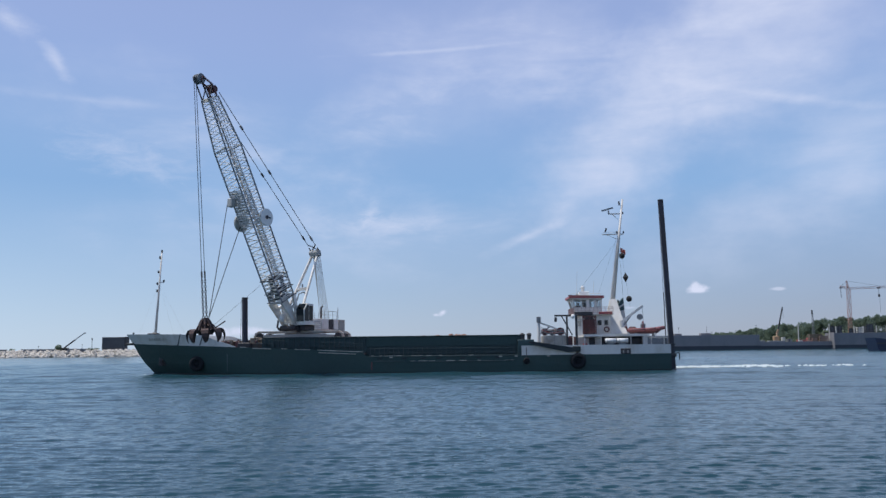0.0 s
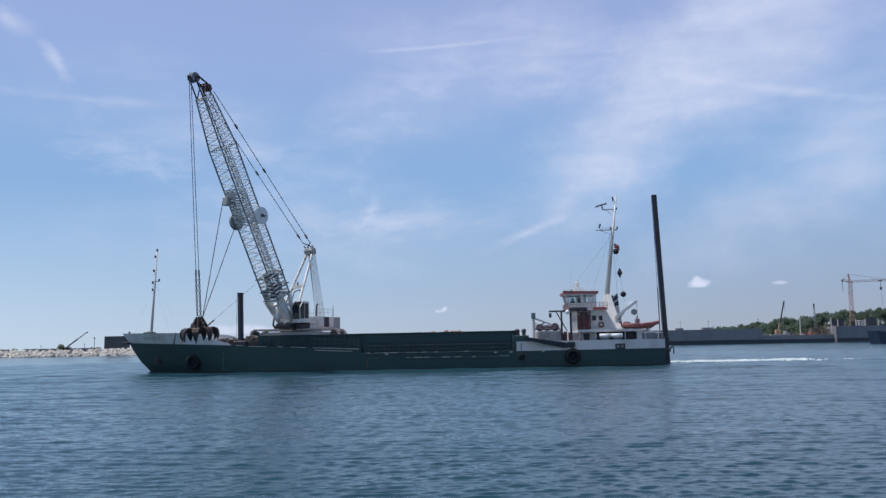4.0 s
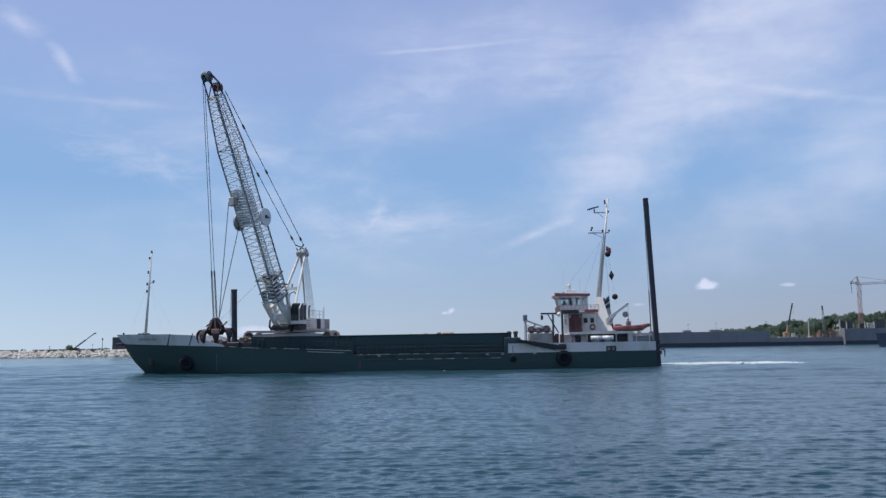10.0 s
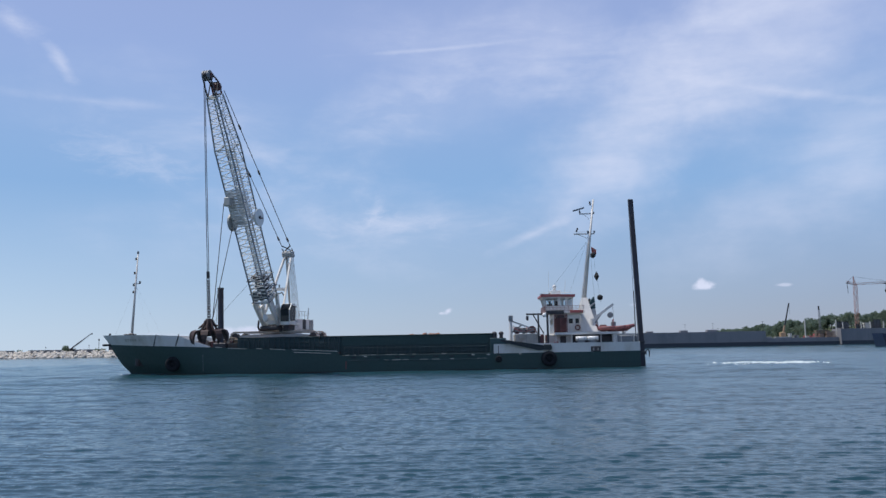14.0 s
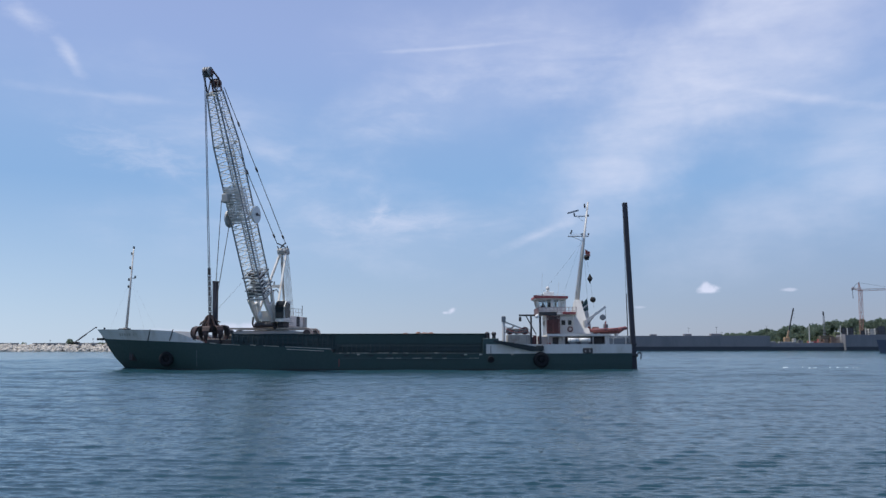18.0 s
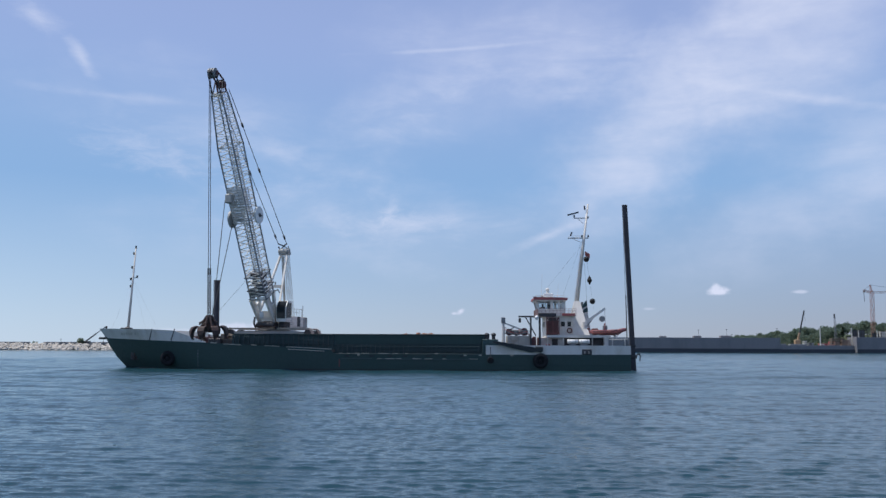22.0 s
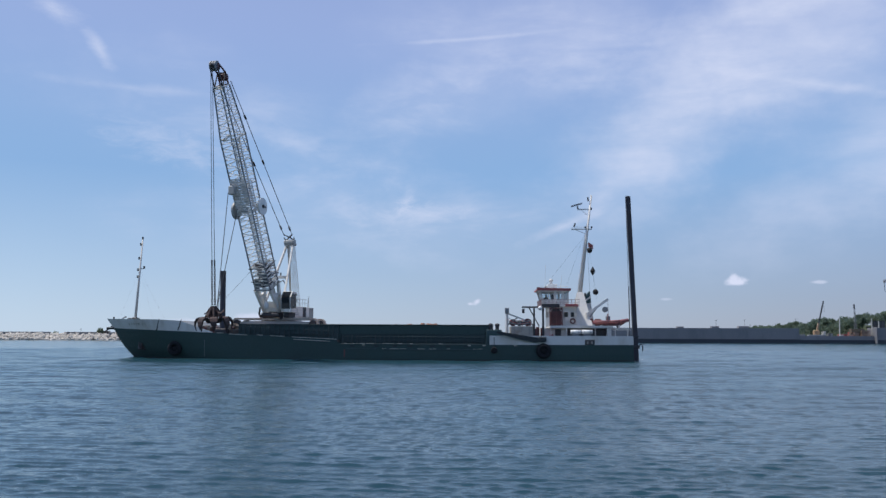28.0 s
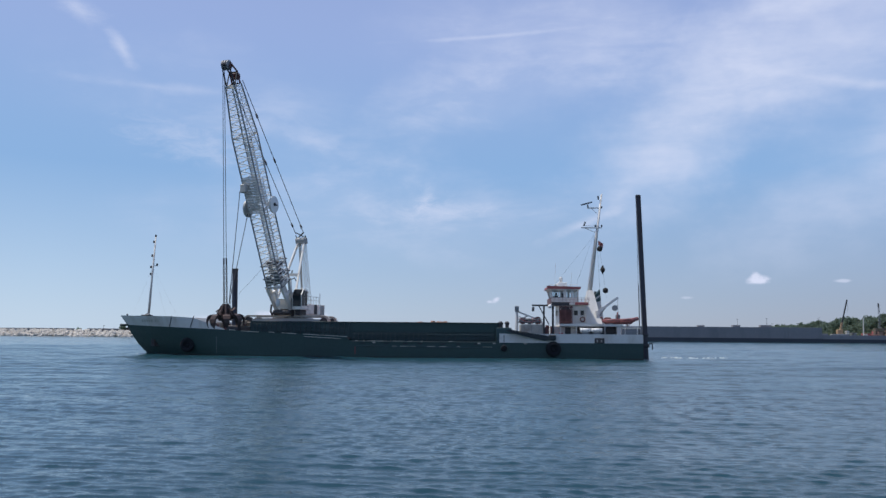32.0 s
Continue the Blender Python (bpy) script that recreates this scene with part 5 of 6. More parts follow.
def make_aft_deck():
    rail_run([(30.7, -4.9, 3.05), (32.7, -4.9, 3.05)], 0.7, part("stern_rail", rod(B(), (30.6, -4.9, 3.76), (32.8, -4.9, 3.76), 0.025), WHITE, ship), GREY, 2, 1.0)
    # boat deck carries the boat
    part("boat_deck", box(B(), 28.3, 33.0, -3.4, 3.4, 3.9, 4.0), WHITE, ship)
    for x in (31.2, 32.7):
        part("deck_post", rod(B(), (x, -3.2, 1.85), (x, -3.2, 3.9), 0.07), WHITE, ship)
    # fairlead opening in the stern bulwark
    y = -half(27.8, 2.4) - 0.03
    fl = part("fairlead", box(B(), 27.15, 28.35, y - 0.03, y + 0.2, 1.98, 2.62, 0.06), STEEL, ship, "dark framed mooring port in the bulwark")
    for x in (27.5, 28.0):
        part("roller", rod(B(), (x, y - 0.05, 2.1), (x, y - 0.05, 2.4), 0.07), GREY, fl)
    # stowed curved pipe along the side
    bm = B()
    slab(bm, [(16.6, 3.46), (17.0, 3.56), (18.6, 3.22), (21.3, 2.82), (22.0, 2.72), (22.05, 2.34), (21.2, 2.24), (19.0, 2.72), (17.2, 3.18)], -6.25, -5.85)
    part("side_ramp", bm, IRON, ship, "dark grey folded side ramp")
    part("ramp_lip", beam(B(), (17.0, -6.27, 3.52), (21.6, -6.27, 2.80), 0.06), RAIL_DARK, ship)
    part("ramp_end", box(B(), 21.7, 22.6, -6.28, -5.84, 2.30, 2.92, 0.08), IRON, ship)
    # pale machinery house with hoses and a small mast crane
    dbx = part("winch_house", box(B(), 18.45, 21.25, -4.4, -1.5, 1.85, 4.2, 0.08), BEIGE, ship, "dull beige winch house")
    for x in (18.9, 19.8, 20.7):
        part("panel_seam", box(B(), x, x + 0.04, -4.43, -4.38, 2.9, 4.1), GREY, dbx)
    part("winch_drum", rod(B(), (19.0, -3.6, 4.62), (20.9, -3.6, 4.62), 0.3, seg=16), STEEL, dbx, smooth=True)
    for x in (19.0, 19.95, 20.9):
        part("drum_flange", rod(B(), (x - 0.04, -3.6, 4.62), (x + 0.04, -3.6, 4.62), 0.4, seg=16), PALE_RED, dbx)
    mc = part("small_crane_post", rod(B(), (18.05, -4, 1.85), (18.05, -4, 6.25), 0.2, 0.16), WHITE, ship, "white small deck crane post")
    part("post_head", box(B(), 17.8, 18.3, -4.25, -3.75, 5.7, 6.4, 0.05), GREY, mc)
    part("small_boom", beam(B(), (18.2, -4, 5.7), (20.3, -4, 4.9), 0.18), WHITE, mc)
    part("small_ram", rod(B(), (18.2, -4, 4.4), (19.3, -4, 5.2), 0.08), GREY, mc)
    for k, z in enumerate((4.9, 4.7, 4.55)):
        part("hose", tube(B(), [(18.2, -4.3, 5.2 - 0.2 * k), (18.9, -4.4, z - 0.1), (19.8, -4.4, z - 0.25), (20.8, -4.4, z), (21.3, -4.3, 4.1)], 0.035, 6), PALE_RED if k == 1 else GREY, mc)
    rail_run([(18.5, -4.35, 4.2), (21.2, -4.35, 4.2)], 0.6, dbx, GREY, 2)
    # dark gallows with brace and hook
    g = part("gallows_post", box(B(), 22.25, 22.5, -4.65, -4.4, 1.85, 6.5, 0.03), STEEL, ship, "dark steel gallows post")
    part("gallows_post", box(B(), 21.2, 21.4, -4.65, -4.4, 1.85, 6.45, 0.03), STEEL, ship)
    part("gallows_arm", box(B(), 19.85, 22.5, -4.62, -4.43, 6.38, 6.58, 0.02), STEEL, g)
    part("gallows_brace", beam(B(), (20.7, -4.5, 6.4), (21.9, -4.5, 4.2), 0.12), STEEL, g)
    part("hook", box(B(), 19.85, 20.15, -4.65, -4.4, 5.75, 6.3, 0.06), STEEL, g)
    part("work_lamp", ball(B(), (22.0, -4.75, 6.35), 0.26, 12), BRIGHT, g, "white work lamp", True)
    part("brown_drum", rod(B(), (21.6, -4.2, 1.9), (21.6, -4.2, 3.9), 0.3, seg=12), RED_BROWN, ship)
    for i in range(4):
        part("mooring_coil", ring(B(), (17.5 + 0.5 * i, -4.6, 3.1 + 0.1 * (i % 2)), 0.2, 0.09, "Z", 16, 6), RUST, ship)
    part("coil_platform", box(B(), 16.9, 19.6, -5.0, -4.2, 1.86, 3.0, 0.03), GREY, ship)


def make_foremast():
    m = part("foremast", rod(B(), (-29.5, 0, 2.9), (-28.88, 0, 15.4), 0.19, 0.08, 10), WHITE, ship, "thin white foremast", True)
    part("crossarm", box(B(), -29.3, -28.6, -0.05, 0.05, 11.4, 11.5), WHITE, m)
    for x, z in ((-29.35, 11.3), (-28.55, 11.6), (-29.35, 10.4), (-29.25, 12.8), (-29.1, 14.6), (-28.88, 15.4)):
        part("mast_light", rod(B(), (x, 0, z - 0.16), (x, 0, z + 0.16), 0.12), STEEL, m)
    for x, y in ((-26.3, -2.0), (-31.2, -0.8), (-26.3, 2.0)):
        part("stay", rod(B(), (-29.1, 0, 11.3), (x, y, 4.85), 0.004, seg=5), GREY, m)
    part("mast_step", box(B(), -29.75, -29.2, -0.3, 0.3, 4.6, 5.2, 0.1), STEEL, m)


def make_spuds():
    """The fore spud is lifted slowly in its collar."""
    s = part("fore_spud", rod(B(), (-16.55, -4.75, -1.0), (-16.74, -4.75, 8.95), 0.34, 0.34, 16), SPUD, ship, "tall black steel spud at the side", False)
    part("cap", rod(B(), (-16.74, -4.75, 8.9), (-16.74, -4.75, 9.1), 0.38, seg=16), STEEL, s)
    part("spud_collar", box(B(), -17.4, -15.9, -5.25, -4.2, 2.5, 3.75, 0.08), STEEL, ship)
    part("wire", rod(B(), (-17.15, -4.9, 3.2), (-17.1, -4.9, 8.9), 0.02, seg=5), ROPE, s)
    a = part("aft_spud", beam(B(), (34.15, -1, -1.2), (33.45, -1, 20.55), 0.56), SPUD, ship, "very tall black steel spud at the stern")
    part("cap", box(B(), 33.15, 33.72, -1.3, -0.7, 20.45, 20.62, 0.05), STEEL, a)
    part("wire", rod(B(), (33.3, -1.36, 3.2), (33.12, -1.36, 20.5), 0.022, seg=5), ROPE, a)
    part("wire_tube", rod(B(), (33.32, -1.36, 3.1), (33.28, -1.36, 9.2), 0.06), STEEL, a)
    part("guide", box(B(), 33.0, 34.5, -1.4, -0.6, 1.5, 1.9, 0.06), STEEL, a)
    part("guide", box(B(), 32.95, 34.4, -1.38, -0.62, 2.9, 3.15, 0.06), STEEL, a)
    bm = tube(B(), [(34.5, -1, 1.9), (34.8, -1, 2.1), (34.95, -1, 1.8), (34.9, -1, 1.2)], 0.07)
    part("eye_hook", bm, STEEL, a)
    return s


RAIL_GREY = material("grey_rail_paint", (0.32, 0.22, 0.22), 0.6, second=(0.30, 0.26, 0.25), size=0.5)
BEIGE = material("dull_beige_paint", (0.44, 0.41, 0.36), 0.6, second=(0.25, 0.21, 0.17), amount=0.7, size=0.7, grain=9)
BRIGHT = material("clean_white_gloss", (0.82, 0.82, 0.8), 0.3, second=(0.7, 0.68, 0.62), size=0.8)
BLACKC = material("black_canvas", (0.015, 0.015, 0.016), 0.8)
PALE_RED = material("faded_flag_cloth", (0.6, 0.18, 0.15), 0.8, second=(0.7, 0.66, 0.62), amount=0.9, size=0.25)


def clear_glass():
    """Thin pane: lets sight through, with a faint gloss."""
    mat = bpy.data.materials.new("clear_window_glass")
    mat.use_nodes = True
    n = Nodes(mat.node_tree)
    out = mat.node_tree.nodes["Material Output"]
    clear, gloss, mix, fres = n.add("ShaderNodeBsdfTransparent"), n.add("ShaderNodeBsdfGlossy"), n.add("ShaderNodeMixShader"), n.add("ShaderNodeFresnel")
    clear.inputs[0].default_value = (0.86, 0.9, 0.92, 1)
    gloss.inputs["Roughness"].default_value = 0.05
    fres.inputs[0].default_value = 1.5
    n.link(fres.outputs[0], mix.inputs[0])
    n.link(clear.outputs[0], mix.inputs[1])
    n.link(gloss.outputs[0], mix.inputs[2])
    n.link(mix.outputs[0], out.inputs["Surface"])
    return mat


CLEAR = clear_glass()
make_hull()
make_hold()
make_aft_house()
make_mast()
make_aft_deck()
make_foremast()
fore_spud = make_spuds()
inflatable = make_boat()


# ---- the crawler crane on the foredeck; its boom swings out over the side ----
AXIS = (-10.21, 0.0)
PIVOT, BOOM_RISE, BOOM_LENGTH = (-2.7, 5.4), radians(61.4), 31.1
crane = tagged(new("crawler_crane"), "white lattice-boom crawler crane standing on the ship", "crane")


def boom_point(d, across=0.0, lift=0.0):
    """d along the boom from its foot, across it (towards -y) and square to it (towards the back)."""
    c, s = math.cos(BOOM_RISE), math.sin(BOOM_RISE)
    return Vector((PIVOT[0] - d * c + lift * s, -across, PIVOT[1] + d * s + lift * c))


def loop(half_length, r, n=10):
    """Outline of a crawler belt round its two end wheels."""
    mid = -10.65
    out = [(mid - half_length + r * math.cos(q), 4.42 + r * math.sin(q)) for q in (math.pi / 2 + math.pi * k / n for k in range(n + 1))]
    return out + [(mid + half_length + r * math.cos(q), 4.42 + r * math.sin(q)) for q in (-math.pi / 2 + math.pi * k / n for k in range(n + 1))]


def make_tracks():
    me = bpy.data.meshes.new("shoe")
    sb = box(B(), -0.15, 0.15, -0.5, 0.5, -0.03, 0.05, 0.015)
    sb.to_mesh(me)
    sb.free()
    me.materials.append(TRACK)
    for s in (-1, 1):
        y = s * 2.5
        bm = B()
        outer, inner = loop(4.75, 0.62), loop(4.75, 0.47)
        rims = [[bm.verts.new((x, y + w, z)) for x, z in line] for line in (outer, inner) for w in (-0.45, 0.45)]
        k = len(outer)
        for i in range(k):
            j = (i + 1) % k
            for a, b in ((0, 1), (3, 2), (2, 0), (1, 3)):
                bm.faces.new((rims[a][i], rims[a][j], rims[b][j], rims[b][i]))
        t = part("track_belt", bm, TRACK, crane, "dusty steel crawler track")
        frame_side = B()
        slab(frame_side, [(-15.0, 4.3), (-6.3, 4.3), (-6.3, 4.62), (-8.0, 4.72), (-13.2, 4.72), (-15.0, 4.62)], y - 0.3, y + 0.3)
        part("track_frame", frame_side, GREYW, t, "grey frame inside the crawler track")
        for i in range(25):
            shared("shoe", me, t, pose(-15.3 + 0.385 * i, y, 5.05))
        for k in range(5):
            for mid, base in ((-15.4, 90), (-5.9, -90)):
                q = radians(base + 180 * (k + 0.5) / 5)
                shared("shoe", me, t, pose(mid + 0.64 * math.cos(q), y, 4.42 + 0.64 * math.sin(q), 0, 90 - math.degrees(q)))
        for x in (-15.4, -5.9):
            part("sprocket", rod(B(), (x, y - 0.4, 4.42), (x, y + 0.4, 4.42), 0.44, seg=16), STEEL, t)
        for i in range(9):
            part("roller", rod(B(), (-14.6 + i, y - 0.4, 4.12), (-14.6 + i, y + 0.4, 4.12), 0.2, seg=12), STEEL, t)
    # odds and ends along the side deck
    odds = random.Random(44)
    for i in range(22):
        x, y = odds.uniform(-20.0, -14.6), odds.uniform(-4.2, -1.5)
        w, h = odds.uniform(0.12, 0.4), odds.uniform(0.15, 0.55)
        z0 = 3.72 if x > -16.5 else 2.45
        bm = box(B(), x - w, x + w, y - 0.2, y + 0.2, z0, 3.85 + h * 0.6, 0.04) if i % 3 else rod(B(), (x, y, z0), (x, y, 3.85 + h * 0.7), 0.14, seg=10)
        part("deck_gear", bm, (WORN, RED_BROWN, STEEL, RUST)[i % 4], crane)
    # stowed gear between the spud and the tracks
    rng = random.Random(21)
    gear = B()
    for i in range(9):
        x = rng.uniform(-16.2, -14.7)
        box(gear, x - 0.25, x + rng.uniform(0.1, 0.4), -4.2 + 0.3 * i, -4.0 + 0.3 * i + 0.2, 3.72, 3.9 + rng.uniform(0.1, 0.6), 0.04)
    for i in range(5):
        rod(gear, (-16.3, -3.9 + 0.3 * i, 3.9 + 0.08 * i), (-14.6, -3.8 + 0.3 * i, 4.2 - 0.05 * i), 0.07)
    part("stowed_gear", gear, WORN, crane, "worn pale brown gear stowed on deck")
    part("car_body", box(B(), -12.6, -8.2, -2.1, 2.1, 4.0, 4.85, 0.1), CRANE_WHITE, crane)
    part("slew_ring", rod(B(), (AXIS[0], 0, 4.8), (AXIS[0], 0, 5.12), 1.35, seg=28), STEEL, crane)
    bed = box(B(), -16.6, -4.9, -4.3, 4.3, 1.9, 3.72, 0.05)
    part("bearing_deck", bed, DECK, crane)


def make_upper():
    up = part("upperworks", box(B(), -2.6, 4.0, -1.55, 1.55, 5.1, 5.75, 0.05), CRANE_WHITE, crane, "white revolving upperworks")
    up.matrix_basis = pose(AXIS[0], AXIS[1], 0, 0, 0, 53)
    # engine house panels with doors and louvres
    for s in (-1, 1):
        y = s * 1.6
        for x0, x1 in ((-0.9, 0.6), (0.66, 2.0), (3.0, 3.9)):
            part("house_panel", box(B(), x0, x1, y - 0.12, y + 0.12, 5.3, 6.62, 0.04), CRANE_WHITE, up)
        part("radiator_grille", box(B(), 2.06, 2.94, y - 0.1, y + 0.1, 5.35, 6.6, 0.02), STEEL, up, "dark radiator opening")
        for i in range(4):
            part("louvre", box(B(), -0.75, 0.45, y + s * 0.12 - 0.01, y + s * 0.12 + 0.01, 5.55 + 0.24 * i, 5.62 + 0.24 * i), GREY, up)
    part("house_top", box(B(), -0.9, 3.9, -1.5, 1.5, 6.4, 6.64, 0.05), CRANE_WHITE, up)
    part("winch", rod(B(), (-1.6, -1.1, 6.1), (-1.6, 1.1, 6.1), 0.5, seg=18), STEEL, up, smooth=True)
    for i in range(6):
        z = 5.0 + 0.27 * i
        part("counterweight_slab", box(B(), 4.0, 5.2, -1.72, 1.72, z, z + 0.255, 0.04), GREYW, up, "grey cast counterweight slab")
    part("roof_rail", rod(B(), (0.6, -1.5, 7.6), (3.8, -1.5, 7.6), 0.025, seg=6), GREY, up)
    for y in (-1.5, 1.5):
        for i in range(5):
            part("rail_post", rod(B(), (0.6 + 0.8 * i, y, 6.62), (0.6 + 0.8 * i, y, 7.6), 0.025, seg=6), GREY, up)
        part("rail_bar", rod(B(), (0.6, y, 7.15), (3.8, y, 7.15), 0.02, seg=6), GREY, up)
    part("exhaust", tube(B(), [(1.6, -0.8, 6.6), (1.6, -0.8, 8.0), (1.85, -0.8, 8.25)], 0.11), STEEL, up)
    part("mirror_post", rod(B(), (3.9, -1.6, 6.6), (3.9, -1.6, 8.1), 0.04), GREY, up)
    # cab with raked dark glazing
    cb = B()
    slab(cb, [(-3.65, 6.0), (-2.1, 6.0), (-2.1, 8.3), (-3.2, 8.35), (-3.75, 7.6)], -2.75, -1.45)
    part("cab", cb, CRANE_WHITE, up, "white crane cab with dark glazing")
    g = B()
    slab(g, [(-3.6, 6.25), (-2.95, 6.25), (-2.95, 8.15), (-3.18, 8.2), (-3.66, 7.55)], -2.78, -1.42)
    part("cab_side_glass", g, GLASS, up)
    g = B()
    slab(g, [(-2.85, 6.3), (-2.2, 6.3), (-2.2, 8.1), (-2.85, 8.1)], -2.78, -1.42)
    part("cab_door_glass", g, GLASS, up)
    g = B()
    slab(g, [(-3.71, 6.2), (-3.67, 6.2), (-3.80, 7.6), (-3.24, 8.33), (-3.20, 8.28), (-3.76, 7.6)], -2.65, -1.55)
    part("cab_front_glass", g, GLASS, up)
    part("cab_platform", box(B(), -3.7, -0.8, -2.75, -1.5, 5.8, 5.98, 0.02), CRANE_WHITE, up)
    part("cab_bracket", box(B(), -3.0, -1.2, -2.2, -1.5, 5.15, 5.8, 0.05), STEEL, up)
    # boom foot gear
    for s in (-1, 1):
        part("boom_lug", box(B(), PIVOT[0] - 0.5, PIVOT[0] + 0.8, s * 1.15 - 0.12, s * 1.15 + 0.12, 4.95, 5.8, 0.08), STEEL, up)
    part("front_roller", rod(B(), (-3.4, -1.2, 5.45), (-3.4, 1.2, 5.45), 0.3, seg=14), STEEL, up)
    part("hose_loop", tube(B(), [(-2.9, 1.3, 5.3), (-3.5, 1.35, 5.2), (-3.9, 1.35, 5.6), (-3.8, 1.3, 6.4)], 0.12), STEEL, up)
    part("hose_arch", tube(B(), [(-2.6, -0.4, 8.3), (-2.1, -0.4, 9.6), (-1.2, -0.4, 9.9), (-0.6, -0.4, 9.5)], 0.06), STEEL, up)
    make_a_frame(up)
    make_boom(up)
    return up


A_TOP = Vector((1.25, 0, 15.0))


def make_a_frame(up):
    for s in (-1, 1):
        part("a_frame_leg", beam(B(), (-3.0, s * 1.3, 6.4), A_TOP + Vector((0, s * 0.42, -0.3)), 0.2, 0.28), CRANE_WHITE, up, "white gantry leg")
        # many parts of hoist rope down to the rear of the house
        for i in range(7):
            part("hoist_rope", rod(B(), (2.5 + 0.13 * i, s * (0.12 + 0.10 * i), 6.62), A_TOP + Vector((0.05 + 0.04 * i, s * (0.06 + 0.08 * i), -0.1)), 0.024, seg=6), GREYW, up, "pale boom hoist rope")
    tie = B()
    beam(tie, (-0.98, -0.85, 10.3), (-0.98, 0.85, 10.3), 0.3, 0.34)
    beam(tie, (-0.98, -0.85, 10.0), (-0.98, -0.3, 10.35), 0.2)
    beam(tie, (-0.98, 0.85, 10.0), (-0.98, 0.3, 10.35), 0.2)
    part("cross_tie", tie, CRANE_WHITE, up)
    part("tie_lamp", rod(B(), (-0.9, 0.1, 10.4), (-0.9, 0.1, 10.9), 0.1), GREY, up)
    head = part("a_frame_head", rod(B(), A_TOP + Vector((0, -0.7, 0)), A_TOP + Vector((0, 0.7, 0)), 0.36, seg=16), GREYW, up, "grey sheave block on the gantry")
    part("sheave_guard", box(B(), 1.0, 1.7, -0.75, 0.75, 14.55, 14.95, 0.08), GREYW, up)
    # pendants to the boom head
    for s in (-1, 1):
        a, b = A_TOP + Vector((-0.55, -s * 0.58, 0.85)), boom_point(29.0, s * 0.72, 0.95)
        p = part("pendant", rod(B(), a, b, 0.042, seg=6), ROPE, up, "dark boom pendant line")
        for f in (0.06, 0.5) if s < 0 else (0.05, 0.51, 0.79):
            q = a.lerp(b, f)
            d = (b - a).normalized() * 0.28
            part("pendant_joint", rod(B(), q - d, q + d, 0.12, seg=8), STEEL, up)
    bm = B()
    for s in (-1, 1):
        beam(bm, A_TOP + Vector((0.1, -s * 0.62, 0.25)), A_TOP + Vector((-0.25, s * 0.1, 0.72)), 0.12)
        beam(bm, A_TOP + Vector((-0.25, s * 0.1, 0.72)), A_TOP + Vector((-0.6, s * 0.6, 0.95)), 0.12)
        beam(bm, A_TOP + Vector((0.1, s * 0.62, 0.2)), A_TOP + Vector((-0.35, s * 0.68, 0.62)), 0.1)
    part("spreader", bm, STEEL, up)


def section(name, up, d0, d1, w0, w1, h0, h1, bays, chord=0.095, lace=0.046):
    """A stretch of lattice boom: four chords, zig-zag lacing on every face, frames at the ends."""
    def at(f, i):
        w, h = w0 + (w1 - w0) * f, h0 + (h1 - h0) * f
        a, l = ((-1, -1), (1, -1), (1, 1), (-1, 1))[i % 4]
        return boom_point(d0 + (d1 - d0) * f, a * w / 2, l * h / 2)
    bm = B()
    for i in range(4):
        for j in range(bays):
            f0, f1 = j / bays, (j + 1) / bays
            m = (f0 + f1) / 2
            rod(bm, at(f0, i), at(m, i + 1), lace, seg=5)
            rod(bm, at(m, i + 1), at(f1, i), lace, seg=5)
        for f in (0.0, 1.0):
            rod(bm, at(f, i), at(f, i + 1), lace * 1.3, seg=6)
    part(name, bm, LATTICE, up, "white tubular lacing of the lattice boom")
    for i in range(4):
        part("chord", rod(B(), at(0, i), at(1, i), chord, seg=8), CHORD, up, "grey main chord of the boom")


